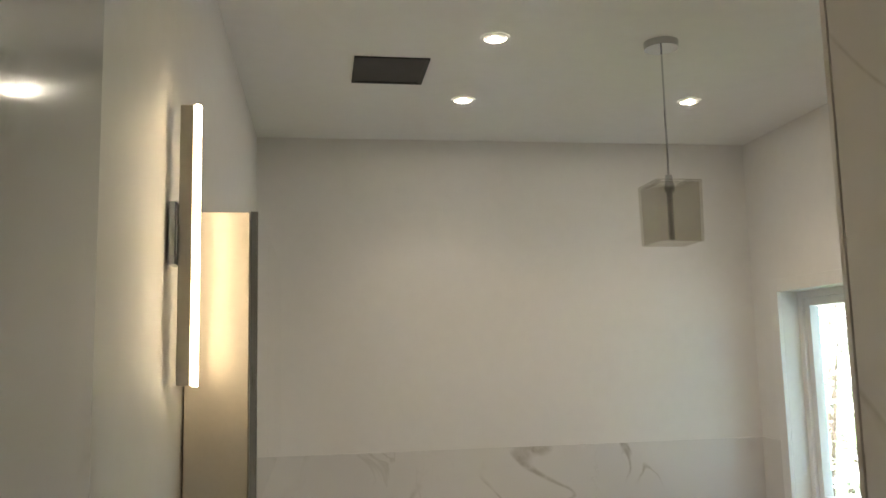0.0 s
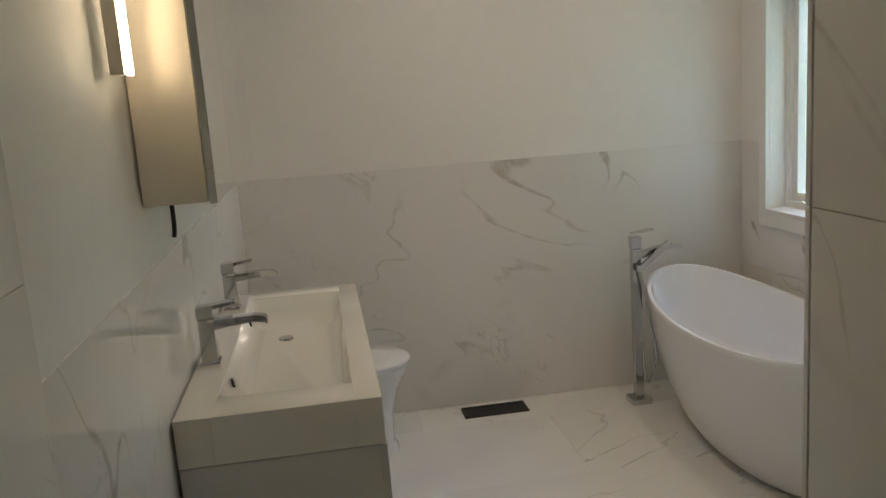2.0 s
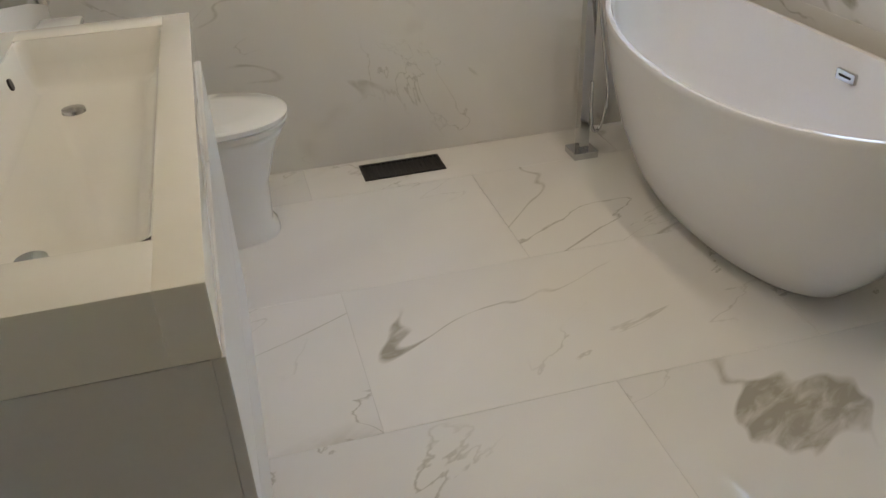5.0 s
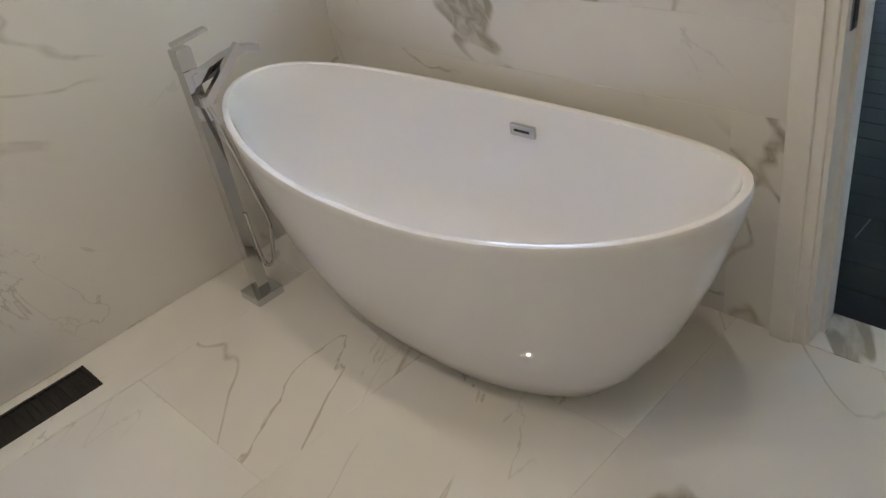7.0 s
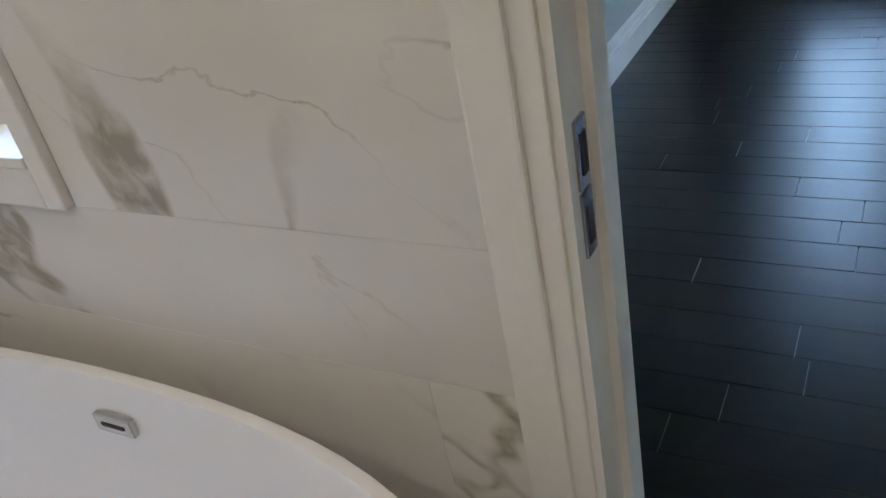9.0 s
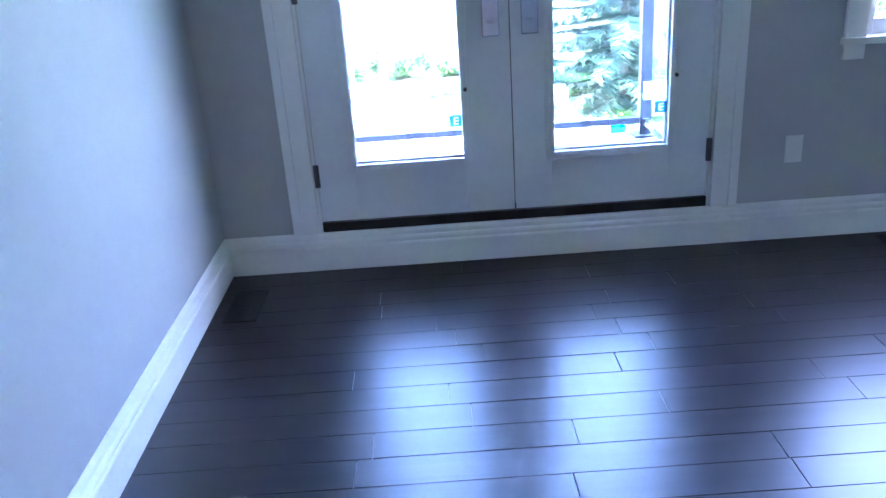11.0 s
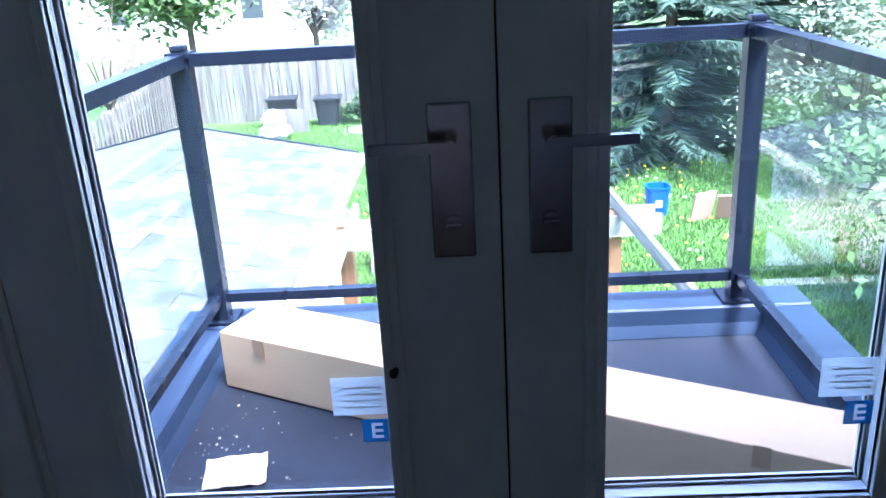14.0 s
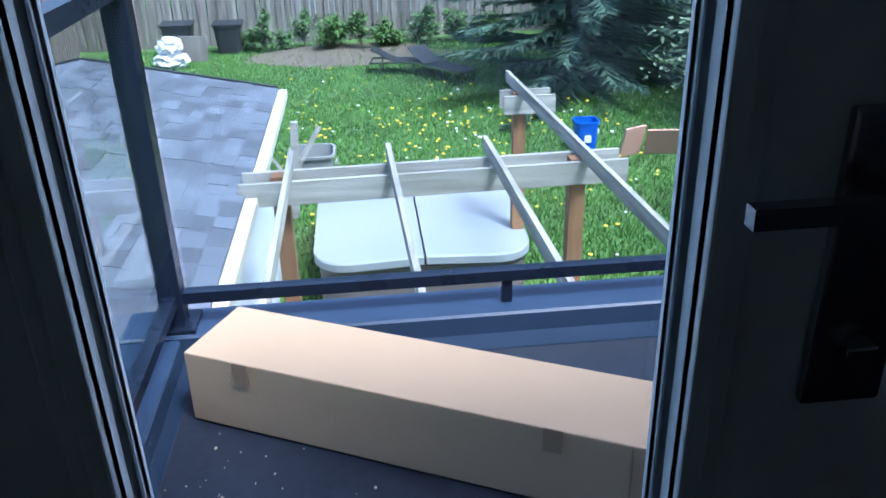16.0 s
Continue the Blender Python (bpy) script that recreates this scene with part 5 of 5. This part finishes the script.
# sun loungers
def lounger(x, y, yaw, label):
    g = empty("sun_lounger", label, "lounger", "garden loungers")
    g.matrix_world = pose(x, y, GROUND, 0, 0, yaw)
    bm = bmesh.new()
    for y0 in (-0.31, 0.27):
        bx(bm, -0.95, y0, 0.28, 0.95, y0 + 0.04, 0.32)
    bx(bm, -0.95, -0.27, 0.28, -0.91, 0.27, 0.32)
    bx(bm, 0.91, -0.27, 0.28, 0.95, 0.27, 0.32)
    part("frame", bm, M_NICKEL, g)
    part("sling", B(-0.91, -0.27, 0.30, 0.35, 0.27, 0.31), M_BLACK_PLASTIC, g)
    bm = bmesh.new()
    beam(bm, (0.35, 0, 0.31), (0.92, 0, 0.62), 0.54, 0.02)
    part("backrest", bm, M_BLACK_PLASTIC, g)
    for lx in (-0.8, 0.7):
        for ly in (-0.29, 0.29):
            part("leg", B(lx - 0.02, ly - 0.02, 0, lx + 0.02, ly + 0.02, 0.28), M_NICKEL, g)
lounger(26.2, -0.75, 82, "black sling sun lounger on the lawn edge")
lounger(25.5, -1.45, 35, "black sling sun lounger standing askew")

# trees and shrubs
def spruce(name, x, y, h, spread, seed, label):
    tr = empty(name, label, "tree", at=(x, y, GROUND))
    rnd = random.Random(seed)
    bm = bmesh.new()
    rod(bm, (0, 0, 0), (0, 0, h), 0.17, 0.02, n=10)
    part("trunk", bm, M_BARK, tr)
    v, f = [], []
    z = 0.25
    while z < h - 0.3:
        k = 1 - z / h
        for b in range(9):
            a = rnd.uniform(0, math.tau)
            L = spread * (k ** 0.8) * rnd.uniform(0.65, 1.1)
            droop = rnd.uniform(0.05, 0.22)
            prev = Vector((0, 0, z))
            for s in range(1, 9):
                t = s / 8
                r = L * t
                q = Vector((math.cos(a) * r, math.sin(a) * r, z - droop * r + 0.35 * droop * L * t * t * 1.6))
                side = Vector((-math.sin(a), math.cos(a), 0))
                for m in range(17):
                    w = (1 - t * 0.75) * L * 0.20 * rnd.uniform(0.3, 1.0) + 0.05
                    sd = side * rnd.choice((-1, 1))
                    tip = q + sd * w + Vector((math.cos(a), math.sin(a), 0)) * w * rnd.uniform(0.2, 0.9) + Vector((0, 0, rnd.uniform(-0.16, 0.02)))
                    o = Vector((rnd.uniform(-1, 1), rnd.uniform(-1, 1), rnd.uniform(-1, 1))).normalized() * 0.04
                    i = len(v)
                    base = prev.lerp(q, rnd.random())
                    v += [base - o, base + o, tip]
                    f.append((i, i + 1, i + 2))
                prev = q
        z += 0.16 + 0.10 * k
    me = bpy.data.meshes.new("crown")
    me.from_pydata([tuple(p) for p in v], [], f)
    me.materials.append(M_NEEDLES)
    ob = new("crown", me)
    ob.parent = tr
def leafy(name, x, y, h, r, n, seed, label, mat, category="tree", trunk=True, leaf=0.07, base=0.35):
    tr = empty(name, label, category, at=(x, y, GROUND))
    rnd = random.Random(seed)
    bm = bmesh.new()
    tips = []
    hb = h * base
    if trunk:
        rod(bm, (0, 0, 0), (0, 0, hb), 0.05 * h * 0.3, 0.035 * h * 0.3, n=8)
    for k in range(14):
        a, e = rnd.uniform(0, math.tau), rnd.uniform(0.2, 1.35)
        L = r * rnd.uniform(0.6, 1.0)
        p0 = Vector((0, 0, hb * rnd.uniform(0.7, 1.0)))
        p1 = p0 + Vector((math.cos(a) * math.cos(e) * L, math.sin(a) * math.cos(e) * L, math.sin(e) * (h - hb) * 0.9))
        rod(bm, p0, p1, 0.012 * h * 0.5, 0.004, n=6)
        tips.append((p0, p1))
    part("trunk", bm, M_BARK, tr)
    v, f = [], []
    cl = [(a.lerp(b, rnd.uniform(0.35, 1.05)), r * rnd.uniform(0.14, 0.32)) for a, b in tips for _ in range(4)]
    for k in range(n):
        c, cr = rnd.choice(cl)
        d = Vector((rnd.gauss(0, 1), rnd.gauss(0, 1), rnd.gauss(0, 0.8))) * cr * 0.6
        p = c + d
        if p.z < 0.03:
            p.z = 0.03
        e1 = Vector((rnd.uniform(-1, 1), rnd.uniform(-1, 1), rnd.uniform(-0.6, 0.6))).normalized() * leaf * rnd.uniform(0.6, 1.4)
        e2 = e1.cross(Vector((rnd.uniform(-1, 1), rnd.uniform(-1, 1), 1))).normalized() * leaf * 0.55
        i = len(v)
        v += [p - e1, p + e2, p + e1, p - e2]
        f.append((i, i + 1, i + 2, i + 3))
    me = bpy.data.meshes.new("crown")
    me.from_pydata([tuple(p) for p in v], [], f)
    me.materials.append(mat)
    ob = new("crown", me)
    ob.parent = tr
spruce("spruce_tree", 24.21, -4.64, 11.0, 3.9, 1, "large dark blue-green spruce with drooping branches")
spruce("spruce_tree", 28.08, -8.75, 12.0, 3.8, 2, "tall dark spruce behind the lawn")
spruce("spruce_tree", 18.82, 10.17, 10.0, 3.0, 3, "dark spruce beyond the side fence")
leafy("shrub", 20.83, -7.30, 4.2, 2.4, 6000, 11, "tall pale flowering shrub at the garden edge", plain("pale_grey_green_leaves", (0.16, 0.22, 0.13), 0.7, vary=0.4, scale=3), "shrub", False, 0.07, 0.1)
leafy("shrub", 14.79, -6.34, 4.6, 2.6, 7000, 12, "tall fresh green shrub beside the balcony", M_LEAF, "shrub", False, 0.08, 0.1)
rnd = random.Random(9)
for k in range(14):
    leafy("shrub", 29.8 + rnd.uniform(-0.5, 0.3), 3.5 - k * 0.5 + rnd.uniform(-0.3, 0.3), rnd.uniform(0.5, 1.5), rnd.uniform(0.35, 0.6), 700, 30 + k, "small leafy green shrub along the fence", M_LEAF, "shrub", False, 0.06, 0.1)
leafy("tree", 4.9, 5.4, 7.4, 2.3, 3600, 27, "pale leafy tree outside the bathroom window", plain("pale_spring_leaves", (0.46, 0.48, 0.43), 0.7, vary=0.35, scale=3), leaf=0.07)
leafy("tree", 34.11, 9.2, 9.5, 3.6, 9000, 21, "broad green tree beyond the fence", M_LEAF, leaf=0.16)
leafy("tree", 34.92, -2.71, 9.0, 3.8, 9000, 22, "broad green tree beyond the fence", M_LEAF, leaf=0.16)
leafy("tree", 34.52, 5.0, 8.0, 3.0, 9000, 26, "white flowering tree beyond the fence", plain("white_blossom", (0.7, 0.66, 0.66), 0.8, vary=0.15), leaf=0.12)
leafy("tree", 26.06, 8.96, 5.0, 2.8, 500, 23, "bare grey branching tree behind the shed", M_BARK, leaf=0.05)
leafy("tree", 32.91, -11.17, 9.0, 4.0, 9000, 24, "broad green tree at the garden corner", M_LEAF, leaf=0.16)
leafy("tree", 12.78, -9.96, 8.0, 3.6, 9000, 25, "broad green tree beside the house", M_LEAF, leaf=0.12)

# neighbouring house
nb = empty("neighbour_house", "white two-storey neighbouring house with dark roof", "house")
part("wall", B(50, 8.5, GROUND, 58, 20.5, 3.6), M_BRICK_FAR, nb)
bm = bmesh.new()
loft(bm, [[(49.6, y, 3.55), (54.0, y, 6.3), (58.4, y, 3.55)] for y in (8.0, 21.0)], True, True, True)
part("roof", bm, M_SHINGLE, nb, "dark shingle gable roof")
for z in (-1.6, 1.2):
    for y in (10.2, 13.6, 17.2):
        wn_ = part("window", B(49.93, y, z, 50.02, y + 1.3, z + 1.4), M_TRIM, nb, "white framed window")
        part("pane", B(49.91, y + 0.08, z + 0.08, 49.935, y + 1.22, z + 1.32), plain("far_window_glass", (0.05, 0.06, 0.07), 0.1), wn_)

# neighbour's low garage behind the fence
ga = empty("neighbour_garage", "low pale-roofed garage just beyond the board fence", "garage")
part("wall", B(35.2, -5.6, GROUND, 40.2, 2.6, -1.45), M_BRICK_FAR, ga)
bm = bmesh.new()
v = [bm.verts.new(p) for p in ((34.8, -6.0, -1.45), (34.8, 3.0, -1.45), (40.6, 3.0, -1.45), (40.6, -6.0, -1.45), (37.7, -4.2, -0.05), (37.7, 1.2, -0.05))]
for q in ((0, 3, 2, 1), (0, 1, 5, 4), (1, 2, 5), (2, 3, 4, 5), (3, 0, 4)):
    bm.faces.new([v[k] for k in q])
part("roof", bm, plain("pale_grey_green_roofing", (0.27, 0.29, 0.25), 0.9, vary=0.15, scale=6, bump=0.4, bump_scale=90), ga, "hipped grey-green roof")

# ---------------------------------------------------------------- pieces of floors, walls and roof
piece_cache = {}
def piece(name, size, mat, parent, at, bevel=0.0008):
    key = (name, tuple(round(s, 4) for s in size), mat.name)
    if key not in piece_cache:
        bm = bmesh.new()
        x, y, z = (s / 2 for s in size)
        bx(bm, -x, -y, -z, x, y, z)
        bmesh.ops.bevel(bm, geom=bm.edges[:], offset=bevel, segments=1, affect="EDGES")
        piece_cache[key] = mesh_of(bm, name, False, mat)
    ob = new(name, piece_cache[key])
    ob.parent = parent
    ob.location = at
    return ob
def span(name, lo, hi, axis_fixed, thick0, thick1, mat, parent, gap=0.001):
    """A tile filling lo..hi in the two free axes, from thick0 to thick1 in the fixed one."""
    free = [i for i in range(3) if i != axis_fixed]
    size, at = [0, 0, 0], [0, 0, 0]
    size[axis_fixed], at[axis_fixed] = thick1 - thick0, (thick0 + thick1) / 2
    for i, a, b in zip(free, lo, hi):
        size[i], at[i] = b - a - gap, (a + b) / 2
    piece(name, size, mat, parent, at)

# bathroom floor tiles in courses along x
ys = [-2.88, -2.0, -1.33, -0.68, -0.03, 0.62, 1.27, 1.92, 2.197]
for k, (y0, y1) in enumerate(zip(ys, ys[1:])):
    xs = [0.0, 0.78, 2.06, 2.62] if k % 2 else [0.0, 1.42, 2.62]
    for x0, x1 in zip(xs, xs[1:]):
        if y1 <= -0.75:
            x1 = min(x1, 1.12)
            if x0 >= x1:
                continue
        span("floor_tile", (x0, y0), (x1, y1), 2, -0.012, 0.0, M_TILE_FLOOR, bath_floor)
# wainscot tiles
for x0, x1 in ((0.0, 2.61),):
    span("wall_tile", (x0, 0.0), (x1, WAIN), 1, BATH_N, BATH_N + 0.012, M_TILE_WALL, wall_north, 0.001)
for y0, y1 in ((-0.765, BATH_N),):
    span("wall_tile", (y0, 0.0), (y1, WAIN), 0, -0.012, 0.0, M_TILE_WALL, wall_west, 0.001)
for y0, y1 in ((-1.90, -0.765), (BATH_S, -1.90)):
    for z0, z1 in ((0, 1.42), (1.42, CEIL)):
        span("wall_tile", (y0, z0), (y1, z1), 0, -0.012, 0.014, M_TILE_SHOWER, wall_west, 0.001)
        span("wall_tile", (y0, z0), (y1, z1), 0, 1.10, 1.12, M_TILE_SHOWER, partition, 0.001)
for z0, z1 in ((0, 1.42), (1.42, CEIL)):
    span("wall_tile", (1.10, z0), (BATH_E, z1), 1, -0.76, -0.748, M_TILE_SHOWER, partition, 0.001)
dy0 = DOOR_Y1 + 0.107
for z0, z1, cuts in ((0.0, 0.625, (dy0, 0.66, 1.9, BATH_N)), (0.625, 0.854, (dy0, BATH_N)), (0.854, WAIN, (dy0, 1.248))):
    for y0, y1 in zip(cuts, cuts[1:]):
        span("wall_tile", (y0, z0), (y1, z1), 0, BATH_E, BATH_E + 0.012, M_TILE_WINDOW, wall_east, 0.0002)
span("wall_tile", (WIN_Y1 + 0.066, 0.854), (BATH_N, WAIN), 0, BATH_E, BATH_E + 0.012, M_TILE_WINDOW, wall_east, 0.0002)
# oak planks along y
rnd = random.Random(12)
x, row = BED_W + 0.012, 0
while x < BED_E - 0.01:
    w = min(0.127, BED_E - x)
    y = BED_N - rnd.uniform(0.3, 1.1)
    y_hi = BED_N
    while y_hi > BED_S:
        lo = max(y, BED_S)
        span("floor_plank", (x, lo), (x + w, y_hi), 2, -0.012, 0.0 + rnd.uniform(-0.0004, 0.0004), M_FLOOR_WOOD, bed_floor, 0.0022)
        y_hi = lo
        y = lo - rnd.choice((0.6, 0.9, 1.2))
    x += 0.127
# roof shingles: the nearest as pieces, the rest in one mesh
rnd = random.Random(8)
slope_len = math.hypot(RY - EY, RZ - EZ)
pitch = math.degrees(math.atan2(RZ - EZ, RY - EY))
shingle_meshes = []
for k in range(4):
    bm = bmesh.new()
    w = 0.205 + 0.03 * k
    loft(bm, [[(0, 0, 0), (w - 0.004, 0, 0), (w - 0.004, 0.17, 0.002), (0, 0.17, 0.002)], [(0, 0, 0.008), (w - 0.004, 0, 0.008), (w - 0.004, 0.17, 0.004), (0, 0.17, 0.004)]], True, True, True)
    shingle_meshes.append((w, mesh_of(bm, "shingle", False, M_SHINGLE)))
rows_n = int(slope_len / 0.145)
v, f, made = [], [], 0
for r in range(rows_n):
    x = SX0 + rnd.uniform(0, 0.1)
    while x < SX1 - 0.24:
        k = rnd.randrange(4)
        w, me = shingle_meshes[k]
        s = r * 0.145
        y, z = EY + s * math.cos(radians(pitch)), EZ - 0.018 + s * math.sin(radians(pitch)) + rnd.choice((0.0, 0.004))
        m = pose(x, y, z, pitch)
        if 10.4 < x < 15.2 and r < 14 and made < 300:
            ob = new("shingle", me)
            ob.parent = roof
            ob.matrix_basis = m
            made += 1
        else:
            base = len(v)
            v += [tuple(m @ q.co) for q in me.vertices]
            f += [tuple(base + i for i in p.vertices) for p in me.polygons]
        x += w
me = bpy.data.meshes.new("shingle_field")
me.from_pydata(v, [], f)
me.materials.append(M_SHINGLE)
ob = new("shingle_field", me)
ob.parent = roof
tagged(ob, kind="stuff")
